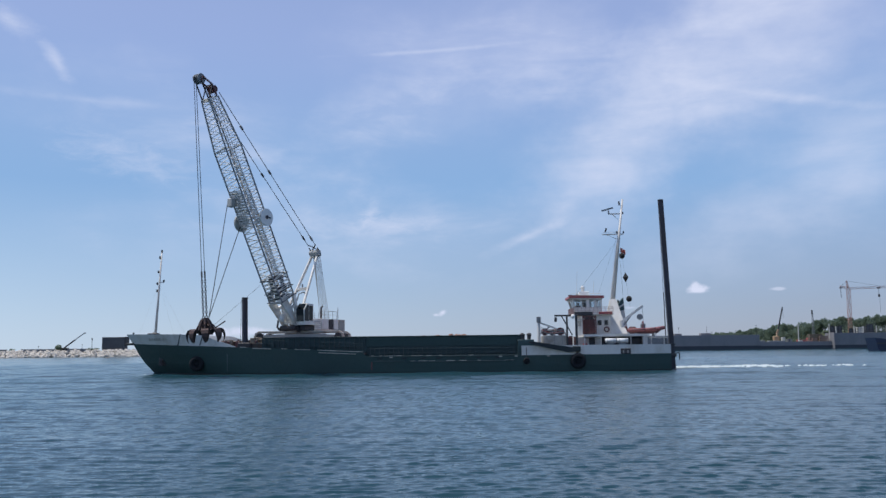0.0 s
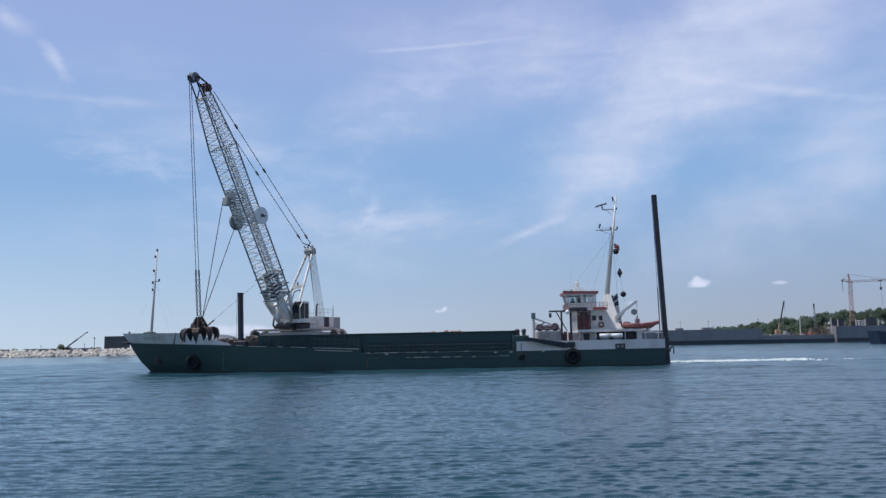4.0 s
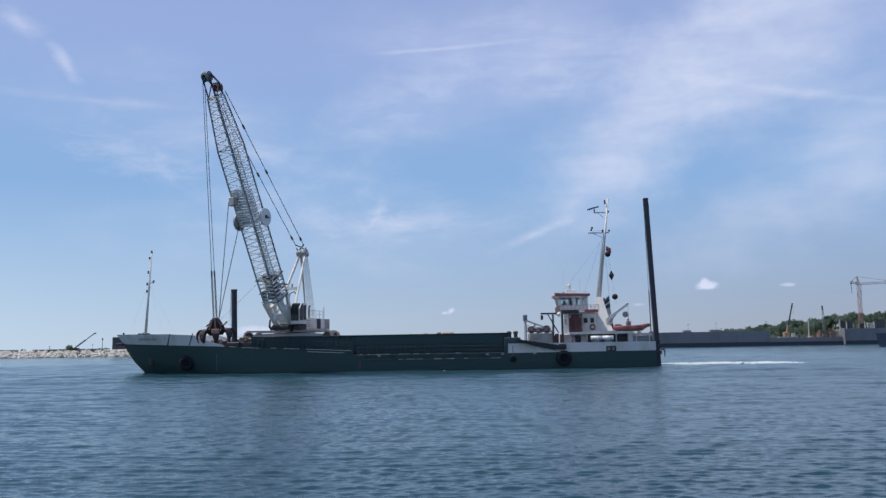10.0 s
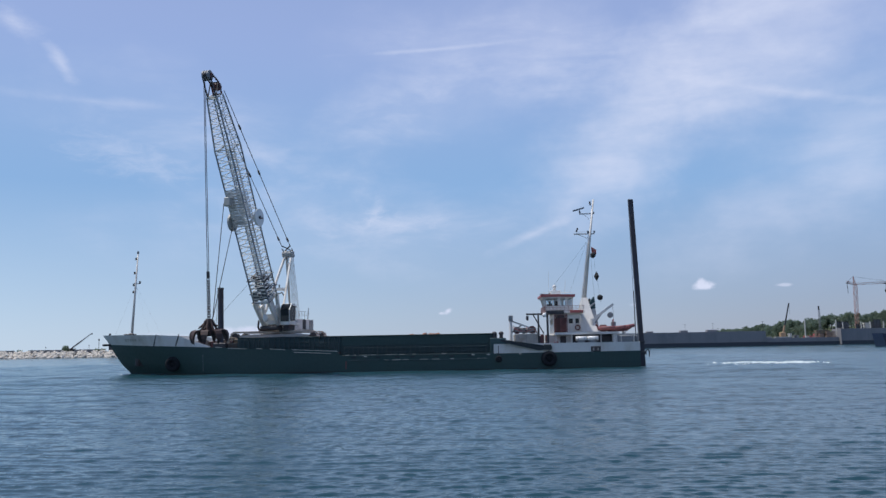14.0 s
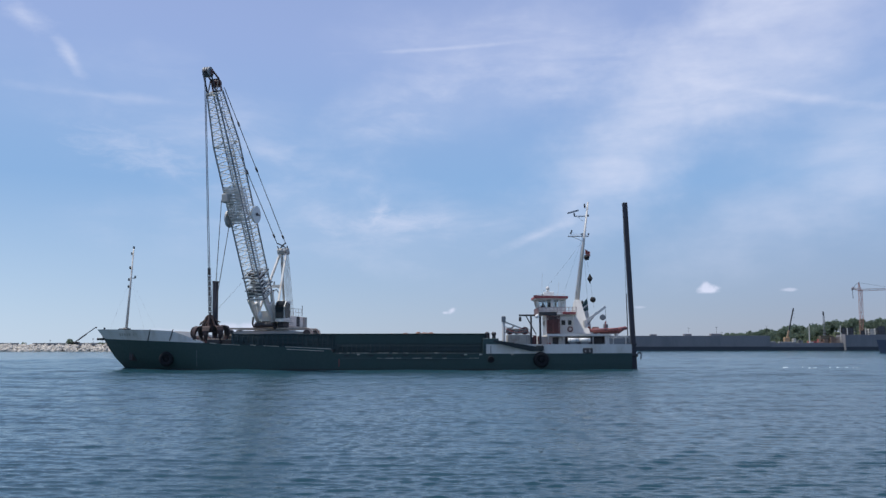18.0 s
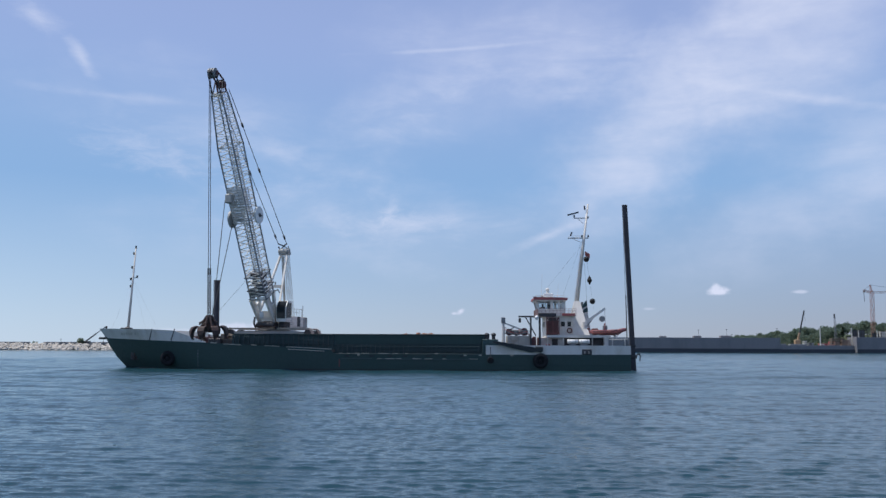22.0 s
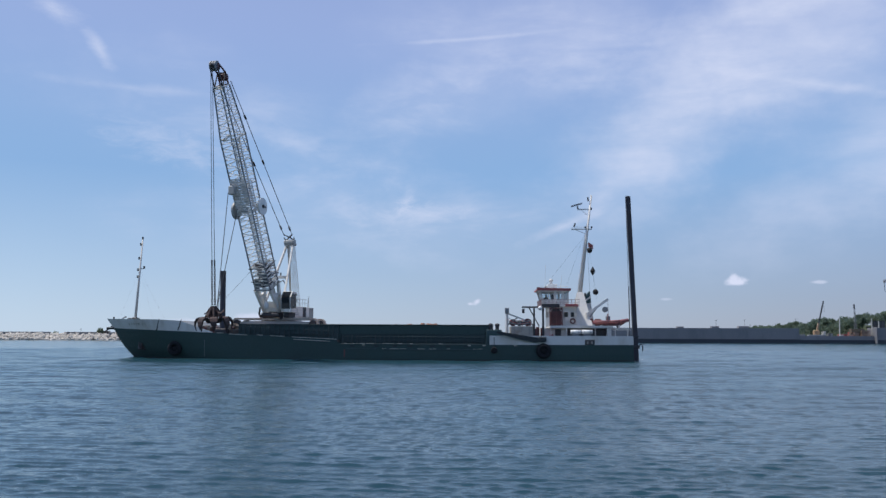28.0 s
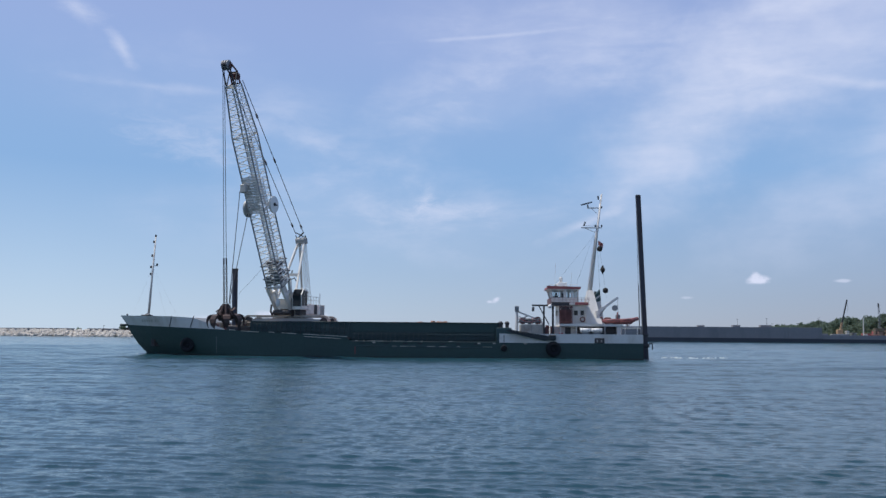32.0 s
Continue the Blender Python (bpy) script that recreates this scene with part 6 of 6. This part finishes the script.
def make_boom(up):
    # foot: two plated legs that close to the lattice
    foot = part("boom_foot", beam(B(), boom_point(0.8, -1.15, 0), boom_point(0.8, 1.15, 0), 0.42), CRANE_WHITE, up, "white plated boom foot")
    for s in (-1, 1):
        for l in (-1, 1):
            part("foot_leg", beam(B(), boom_point(0, s * 1.0, 0), boom_point(4.0, s * 1.0, l * 1.1), 0.30, 0.44), CRANE_WHITE, foot)
        part("foot_strut", beam(B(), boom_point(2.8, s * 1.0, -0.75), boom_point(2.8, s * 1.0, 0.75), 0.28), CRANE_WHITE, foot)
        side = [boom_point(0.1, s * 1.02, -0.25), boom_point(4.0, s * 1.02, -1.12), boom_point(4.9, s * 1.0, -1.0), boom_point(4.6, s * 1.0, -0.2), boom_point(2.4, s * 1.02, 0.1), boom_point(0.1, s * 1.02, 0.3)]
        bm = B()
        bmesh.ops.solidify(bm, geom=[bm.faces.new([bm.verts.new(v) for v in side])], thickness=0.06)
        part("foot_plate", bm, CRANE_WHITE, foot)
    for l in (-1, 1):
        part("foot_tie", beam(B(), boom_point(4.0, -1.0, l * 1.1), boom_point(4.0, 1.0, l * 1.1), 0.26), CRANE_WHITE, foot)
    bm = B()
    bmesh.ops.solidify(bm, geom=[bm.faces.new([bm.verts.new(v) for v in (boom_point(0.4, -0.95, 0.3), boom_point(0.4, 0.95, 0.3), boom_point(1.6, 0.97, 0.7), boom_point(1.6, -0.97, 0.7))])], thickness=0.05)
    part("foot_plate", bm, CRANE_WHITE, foot)
    part("foot_pod", ball(B(), boom_point(1.9, -0.1, -0.95), 0.5, 14, (0.6, 0.6, 1.0)), BRIGHT, up, "bright white rounded cover at the boom foot", True)
    section("boom_section", up, 4.0, 6.9, 2.0, 1.95, 2.2, 2.4, 6)
    # crowded machinery in the lower bay
    mach = B()
    rng = random.Random(8)
    for i in range(18):
        p = boom_point(rng.uniform(4.1, 6.8), rng.uniform(-0.95, 0.95), rng.uniform(-1.1, 1.0))
        s = rng.uniform(0.08, 0.22)
        box(mach, p.x - s, p.x + s, p.y - s, p.y + s, p.z - s * 0.7, p.z + s * 0.7, 0.02)
    for d in (4.2, 5.5, 6.7):
        rod(mach, boom_point(d, -1.0, 0.2), boom_point(d, 1.0, 0.2), 0.28, seg=12)
    part("tagline_winch", mach, STEEL, up, "dark winch gear inside the boom")
    for i in range(26):
        p = boom_point(rng.uniform(4.1, 6.8), rng.uniform(-1.0, 1.0), rng.uniform(-1.15, 1.1))
        q = p + Vector((rng.uniform(-0.6, 0.6), rng.uniform(-0.6, 0.6), rng.uniform(-0.5, 0.5)))
        part("boom_pipe", rod(B(), p, q, rng.uniform(0.03, 0.08), seg=6), CRANE_WHITE if i % 2 else STEEL, up)
    for d0, d1, a0, a1, l in ((4.2, 5.4, -0.9, -0.35, -1.05), (4.4, 6.0, 0.2, 0.75, -1.0), (5.6, 6.7, -0.5, 0.1, -0.6), (4.3, 6.4, 0.85, 0.95, -0.2), (4.5, 6.1, -0.3, 0.3, 0.9)):
        face = B()
        f = face.faces.new([face.verts.new(boom_point(*v)) for v in ((d0, a0, l), (d0, a1, l), (d1, a1, l), (d1, a0, l))])
        bmesh.ops.solidify(face, geom=[f], thickness=0.06)
        part("cover_plate", face, GREY, up)
    for d in (4.1, 5.2, 6.9):
        bm = B()
        for i in range(4):
            c = ((-1, -1), (1, -1), (1, 1), (-1, 1))
            p, q = c[i], c[(i + 1) % 4]
            beam(bm, boom_point(d, p[0] * 1.15, p[1] * 1.35), boom_point(d, q[0] * 1.15, q[1] * 1.35), 0.05, 0.06)
        part("service_ring", bm, STEEL, up)
    section("boom_section", up, 6.9, 14.2, 1.95, 1.95, 2.4, 2.4, 8)
    section("boom_section", up, 14.2, 22.8, 1.95, 1.95, 2.4, 2.4, 9)
    section("boom_taper", up, 22.8, 28.7, 1.95, 1.2, 2.4, 1.4, 7)
    # walkway and mesh panels
    bm = B()
    for d0, d1 in ((7.0, 14.0), (14.4, 22.6)):
        for side in (-0.4, 0.4):
            beam(bm, boom_point(d0, 0.15 + side, 0.35), boom_point(d1, 0.15 + side, 0.35), 0.07, 0.12)
        for i in range(int((d1 - d0) / 0.3)):
            d = d0 + 0.3 * i
            beam(bm, boom_point(d, -0.25, 0.35), boom_point(d, 0.55, 0.35), 0.04, 0.14)
    part("walkway", bm, PANEL_GREY, up, "grey mesh walkway inside the boom")
    # open mesh guards round the reels
    for across in (-1.0, 1.0):
        bm = B()
        for i in range(13):
            d = 14.0 + 0.3 * i
            beam(bm, boom_point(d, across, -1.2), boom_point(d, across, 0.1), 0.05, 0.12)
        for l in (-1.2, -0.55, 0.1):
            beam(bm, boom_point(13.9, across, l), boom_point(17.8, across, l), 0.06)
        part("side_guard", bm, PANEL_GREY, up, "grey open mesh guard")
    bm = B()
    for i in range(15):
        d = 13.8 + 0.3 * i
        beam(bm, boom_point(d, -0.95, -1.28), boom_point(d, 0.95, -1.28), 0.05, 0.13)
    for a in (-0.95, 0.0, 0.95):
        beam(bm, boom_point(13.7, a, -1.28), boom_point(18.1, a, -1.28), 0.06)
    part("under_guard", bm, PANEL_GREY, up, "grey open mesh guard")
    bm = B()
    for i in range(25):
        d = 14.3 + 0.16 * i
        w = min(0.9, 0.5 + 0.4 * (d - 14.3))
        beam(bm, boom_point(d, -w, -1.22), boom_point(d, w * 0.9, -1.22), 0.03, 0.1)
    part("slat_guard", bm, GREYW, up, "close grey slat guard under the boom")
    # big tagline reels on both flanks
    for s, d, l in ((1, 14.1, 0.75), (-1, 14.2, -0.75)):
        r = part("reel", rod(B(), boom_point(d, s * 1.2, l), boom_point(d, s * 1.42, l), 1.02, seg=28), BRIGHT if s > 0 else GREYW, up, "large white tagline reel on the boom")
        part("reel_hub", rod(B(), boom_point(d, s * 1.15, l), boom_point(d, s * 1.5, l), 0.22, seg=12), STEEL, up)
        part("reel_arm", beam(B(), boom_point(d, s * 1.45, l), boom_point(d - 0.3, s * 1.48, l + 0.5), 0.12), STEEL, up)
    part("tagline_sheave", box(B(), boom_point(17.0, 0, -1.7).x - 0.35, boom_point(17.0, 0, -1.7).x + 0.3, 0.2, 1.0, boom_point(17.0, 0, -1.7).z - 0.5, boom_point(17.0, 0, -1.7).z + 0.5, 0.08), GREYW, up)
    # head with sheaves
    def head_part(name, a, b, w, mat):
        part(name, beam(B(), boom_point(*a), boom_point(*b), w), mat, up)
    for s in (-1, 1):
        for a, b, w in (((28.6, -0.66), (30.75, -0.72), 0.12), ((28.7, 0.66), (30.0, 0.62), 0.15), ((30.0, 0.62), (31.2, -0.35), 0.14), ((28.7, -0.6), (30.0, 0.55), 0.1), ((30.75, -0.72), (31.2, -0.35), 0.14)):
            head_part("head_member", (a[0], s * 0.52, a[1]), (b[0], s * 0.47, b[1]), w, STEEL if w < 0.13 else RED_BROWN)
    for d, l in ((28.7, 0.66), (30.0, 0.6), (31.0, -0.5)):
        head_part("head_cross_tie", (d, -0.55, l), (d, 0.55, l), 0.13, STEEL)
    head_part("head_plate", (28.55, -0.55, -0.45), (28.55, 0.55, -0.45), 0.3, CRANE_WHITE)
    for d, l, r, m in ((31.0, -0.5, 0.56, GREY), (29.5, 0.85, 0.42, RED_BROWN)):
        for a in (-0.3, 0.0, 0.3):
            part("sheave", rod(B(), boom_point(d, a - 0.08, l), boom_point(d, a + 0.08, l), r, seg=20), m, up)
    head_part("rope_guide", (31.0, 0.0, -0.9), (31.35, 0.0, -1.25), 0.2, STEEL)
    part("head_rope", rod(B(), boom_point(4.0, 0.2, 0.9), boom_point(29.6, 0.2, 0.7), 0.025, seg=5), ROPE, up)
    part("head_rope", rod(B(), boom_point(4.0, -0.2, 0.9), boom_point(29.6, -0.2, 0.7), 0.025, seg=5), ROPE, up)
    part("guide_line", rod(B(), boom_point(6.6, -1.0, -1.3), boom_point(6.6, -1.0, -1.3) + Vector((-7.1, 0.8, -5.3)), 0.015, seg=5), ROPE, up)


# ---- the grab, with its chains and hoist ropes, hung from the boom head ----
def make_grab():
    """Its base is the top of the head; the ropes run up its own z."""
    grab = tagged(new("orange_peel_grab"), "rusty orange-peel grab hanging on chains from the boom", "grab")
    bm = rod(B(), (0, 0, -0.15), (0, 0, 0.12), 0.42, 0.34, 14)
    rod(bm, (0, 0, -1.35), (0, 0, -0.1), 0.52, 0.40, 14)
    rod(bm, (0, 0, -1.7), (0, 0, -1.3), 0.75, 0.66, 14)
    part("head", bm, RUST, grab, "rusty grab head with its cylinder block")
    n = 8
    for i in range(n):
        a = 2 * math.pi * (i + 0.3) / n
        m = Matrix.Rotation(a, 4, "Z")
        arm = B()
        # curved shell, wide at the shoulder and pointed at the tip
        prof = [(0.80, -1.55, 0.26), (1.10, -1.16, 0.32), (1.50, -1.00, 0.36), (1.82, -1.14, 0.38), (2.00, -1.48, 0.35), (2.02, -1.88, 0.27), (1.91, -2.24, 0.15), (1.76, -2.48, 0.03)]
        outer, inner = [], []
        for r, z, w in prof:
            outer.append((arm.verts.new((r, -w, z)), arm.verts.new((r, w, z))))
        for (r, z, w), k in zip(prof, (0.16, 0.18, 0.22, 0.24, 0.22, 0.18, 0.12, 0.04)):
            inner.append((arm.verts.new((r - k, -w * 0.8, z - k * 0.7)), arm.verts.new((r - k, w * 0.8, z - k * 0.7))))
        for j in range(len(prof) - 1):
            o, p, q, s = outer[j], outer[j + 1], inner[j], inner[j + 1]
            arm.faces.new((o[0], p[0], p[1], o[1]))
            arm.faces.new((q[0], q[1], s[1], s[0]))
            arm.faces.new((o[0], q[0], s[0], p[0]))
            arm.faces.new((o[1], p[1], s[1], q[1]))
        arm.faces.new((outer[0][0], outer[0][1], inner[0][1], inner[0][0]))
        arm.faces.new((outer[-1][0], inner[-1][0], inner[-1][1], outer[-1][1]))
        bmesh.ops.transform(arm, matrix=m, verts=arm.verts)
        claw = part("claw", arm, RUST, grab)
        st = rod(B(), m @ Vector((0.36, 0, -0.06)), m @ Vector((1.02, 0, -1.35)), 0.12, 0.10)
        part("claw_link", st, RUST, claw)
    tine = B()
    beam(tine, (0.9, 0.5, -1.0), (1.9, 0.9, -0.35), 0.12)
    part("side_lever", tine, RUST, grab)
    gear = B()
    rng = random.Random(14)
    for i in range(14):
        q = rng.uniform(0, 6.28)
        rod(gear, (0.35 * math.cos(q), 0.35 * math.sin(q), -rng.uniform(0.1, 0.8)), (rng.uniform(0.6, 1.2) * math.cos(q), rng.uniform(0.6, 1.2) * math.sin(q), -rng.uniform(0.6, 1.3)), 0.07, seg=6)
    part("hydraulic_hoses", gear, RUST, grab)
    # two chains, then two ropes up to the head sheaves
    link = bpy.data.meshes.new("chain_link")
    lb = ring(B(), (0, 0, 0), 0.10, 0.035, "Y", 10, 5)
    for v in lb.verts:
        v.co.z *= 1.7
    lb.to_mesh(link)
    lb.free()
    link.materials.append(STEEL)
    for s in (-1, 1):
        for i in range(16):
            shared("chain_link", link, grab, pose(s * 0.17, 0, 0.2 + 0.27 * i, 0, 0, 90 * (i % 2)))
        part("chain_top", rod(B(), (s * 0.17, 0, 4.4), (s * 0.16, 0, 5.1), 0.09), STEEL, grab)
        part("hoist_rope", rod(B(), (s * 0.16, 0, 4.9), (s * 0.11, 0, GRAB_DROP), 0.035, seg=6), ROPE, grab)
    return grab


GRAB_DROP = 26.2
grab = None


def tip_point(t):
    """Where the hoist ropes leave the head sheaves, in the world."""
    return ship_pose(t) @ pose(AXIS[0], AXIS[1], 0, 0, 0, slew(t)) @ boom_point(31.2, 0, -1.05)


def between(rows, t, k):
    return float(np.interp(t, [r[0] for r in rows], [r[k] for r in rows]))


def ship_pose(t):
    return pose(between(SHIP_ROWS, t, 1), between(SHIP_ROWS, t, 2), SHIP_Z, 0, 0, between(SHIP_ROWS, t, 3))


def slew(t):
    return between(SLEW_ROWS, t, 1)


SHIP_Z = -0.08
GREYW = material("crane_grey_paint", (0.42, 0.42, 0.40), 0.5, second=(0.28, 0.26, 0.23), size=0.9)
WORN = material("worn_brown_paint", (0.26, 0.2, 0.15), 0.7, second=(0.4, 0.36, 0.3), amount=0.7, size=0.4)
make_tracks()
upper = make_upper()
grab = make_grab()


def grab_pose(t):
    p = Vector([between(GRAB_ROWS, t, k) for k in (1, 2, 3)])
    up = (tip_point(t) - p).normalized()
    q = Vector((0, 0, 1)).rotation_difference(up).to_matrix().to_4x4()
    twist = between(((0, 0), (3, 10), (6, 84), (9, 51), (12, 36), (14.5, 88), (17, 86), (19, 72), (21, 58), (24, 86), (28, 50), (30, 44), (32, 54)), t, 1)
    return Matrix.Translation(p) @ q @ pose(0, 0, 0, 0, 0, twist)


# two taglines from the grab up to the boom
TAG_AT = (boom_point(17.0, -1.0, -2.0), boom_point(13.9, -1.1, -1.3))


def tag_ends(k, t):
    up = ship_pose(t) @ pose(AXIS[0], AXIS[1], 0, 0, 0, slew(t))
    return up.inverted() @ (grab_pose(t).translation + Vector((0.38, 0, 0.05))), TAG_AT[k]


def make_taglines():
    lines = []
    for k in (0, 1):
        spans = [(b - a).length for a, b in (tag_ends(k, t) for t in range(0, 33, 2))]
        ob = part("tagline", rod(B(), (0, 0, 0), (0, 0, sum(spans) / len(spans)), 0.042, seg=6), ROPE, upper, "thin dark tagline from the boom to the grab")
        lines.append(ob)
    return lines


taglines = make_taglines()


def tag_pose(k, t):
    a, b = tag_ends(k, t)
    return Matrix.Translation(a) @ (b - a).to_track_quat("Z", "Y").to_matrix().to_4x4()


# ---- foam ----
def foam_patch(rng, length, width, count):
    """Low broken heaps of froth."""
    bm = B()
    clumps = [(rng.uniform(-length / 2, length / 2), rng.gauss(0, width / 3), rng.uniform(0.2, 0.8)) for _ in range(max(2, count // 9))]
    for _ in range(int(count * 0.55)):
        cx, cy, spread = rng.choice(clumps)
        x, y = cx + rng.gauss(0, spread * 1.5), cy + rng.gauss(0, spread)
        s = rng.uniform(0.04, 0.20)
        k = rng.randint(5, 8)
        c = bm.verts.new((x, y, 0.03 + s * rng.uniform(0.3, 0.75)))
        rim = [bm.verts.new((x + s * 2.0 * math.cos(2 * math.pi * i / k) * rng.uniform(0.6, 1.2), y + s * math.sin(2 * math.pi * i / k) * rng.uniform(0.6, 1.2), -0.03)) for i in range(k)]
        for i in range(k):
            bm.faces.new((c, rim[i], rim[(i + 1) % k]))
    return bm


# where each patch of propeller wash comes up, its length, width, flecks, when it comes up and sinks, drift in metres a second
WASH = [(50, 104.8, 7, 5, 50, -2, 5, 1.2), (44, 104.5, 7, 5, 80, -2, 6, 1.2), (38, 104.3, 7, 5, 170, -2, 8, 1.2), (33.2, 104, 6, 4.5, 210, -2, 10.5, 1.15), (29.6, 103.6, 5, 4, 210, -2, 13, 1.1),
        (28.2, 103.8, 7, 5, 190, 1.5, 17.5, 1.15), (28.0, 104.0, 8, 5, 150, 3.5, 19.5, 1.2), (28.2, 103.9, 7, 5, 190, 5.5, 17.5, 1.1),
        (28.4, 104, 7, 4.5, 190, 7, 15.5, 1.05), (29.4, 103.8, 6, 4, 150, 8.5, 13.5, 0.9), (20.4, 104.3, 2.2, 1.5, 26, 27.2, 29.8, 0.5),
        (20.6, 104.3, 3.5, 2, 46, 30.9, 40, 0.6), (25.0, 104.6, 5, 3, 34, 31.2, 40, 0.6)]


def make_foam():
    rng = random.Random(6)
    made = []
    for x, y, length, width, count, rise, sink, drift in WASH:
        ob = part("foam_patch", foam_patch(rng, length, width, count), FOAM)
        tagged(ob, "broken white propeller wash on the water astern", "foam", "wash behind the ship", "stuff")
        made.append((ob, x, y, rise, sink, drift))
    return made


def foam_rows(x, y, rise, sink, drift):
    """Froth wells up, drifts astern and sinks."""
    rows = []
    for t in sorted({0.0, 32.0, *(min(32.0, max(0.0, v)) for v in (rise - 0.6, rise + 0.6, (rise + sink) / 2, sink - 1.5, sink + 1.0))}):
        z = float(np.interp(t, [rise - 0.6, rise + 0.6, sink - 3.0, sink + 1.0], [-0.4, 0.10, 0.06, -0.3]))
        rows.append((t, pose(x + drift * max(0.0, min(t, sink + 1.0) - max(rise, 0.0)), y, z)))
    return rows


foam = make_foam()
ripple = part("bow_foam", foam_patch(random.Random(12), 3.0, 0.25, 6), FOAM)
tagged(ripple, "small line of foam at the bow", "foam", kind="stuff")
side_foam = part("side_foam", foam_patch(random.Random(13), 6.0, 0.15, 5), FOAM)
tagged(side_foam, "few flecks of foam along the hull", "foam", kind="stuff")


def bow_wave():
    """Low ridges of water that run off the stem on both sides."""
    bm = B()
    for side in (-1, 1):
        for lag, height, length in ((0.0, 0.13, 9.0), (1.7, 0.09, 11.0), (3.4, 0.06, 12.0)):
            prev = None
            for i in range(25):
                f = i / 24
                x, y = -30.4 + lag + f * length, side * (0.15 + lag * 0.35 + f * length * 0.42)
                h = height * math.sin(math.pi * min(1.0, 0.12 + f * 0.88)) * (0.8 + 0.3 * math.sin(9 * f + lag))
                row = [bm.verts.new((x + 0.35 * d, y + side * d * 0.75, z)) for d, z in ((-0.7, -0.06), (-0.25, h * 0.6), (0.0, h), (0.25, h * 0.6), (0.7, -0.06))]
                if prev:
                    for a in range(4):
                        bm.faces.new((prev[a], row[a], row[a + 1], prev[a + 1]))
                prev = row
    return bm


wave = part("bow_wave", bow_wave(), WATER, smooth=True)
tagged(wave, "low dark bow wave running off the stem", "wave", kind="stuff")


# ---- what moves ----
SPUD_LIFT = [(0, 0.0), (1, 0.02), (3, 0.22), (6, 0.6), (9, 0.87), (12, 1.1), (14.5, 1.28), (17, 1.5), (19.5, 1.65), (22, 1.68), (32, 1.66)]


def motions():
    times = [r[0] for r in SHIP_ROWS]
    walk(ship, [(t, ship_pose(t)) for t in times])
    for thing in (crane, inflatable, bpy.data.objects["spoil_load"]):
        walk(thing, [(t, ship_pose(t)) for t in times])
    walk(upper, [(t, pose(AXIS[0], AXIS[1], 0, 0, 0, slew(t))) for t, _ in SLEW_ROWS])
    steps = [r[0] for r in GRAB_ROWS]
    walk(grab, [(t, grab_pose(t)) for t in steps])
    for k, line in enumerate(taglines):
        walk(line, [(t, tag_pose(k, t)) for t in steps])
    walk(fore_spud, [(t, pose(0.02 * up, 0, up)) for t, up in SPUD_LIFT])
    # the chop drifts slowly past
    walk(water, [(0, pose(0, 0, 0)), (16, pose(2.2, -3.0, 0)), (32, pose(4.4, -6.0, 0))])
    for ob, *way in foam:
        walk(ob, foam_rows(*way))
    walk(wave, [(t, ship_pose(t) @ pose(0, 0, 0.08)) for t in times])
    walk(ripple, [(t, ship_pose(t) @ pose(-28.2, -1.2, 0.0, 0, 0, -18)) for t in times])
    walk(side_foam, [(t, ship_pose(t) @ pose(10, -5.95, -0.02)) for t in times])


motions()
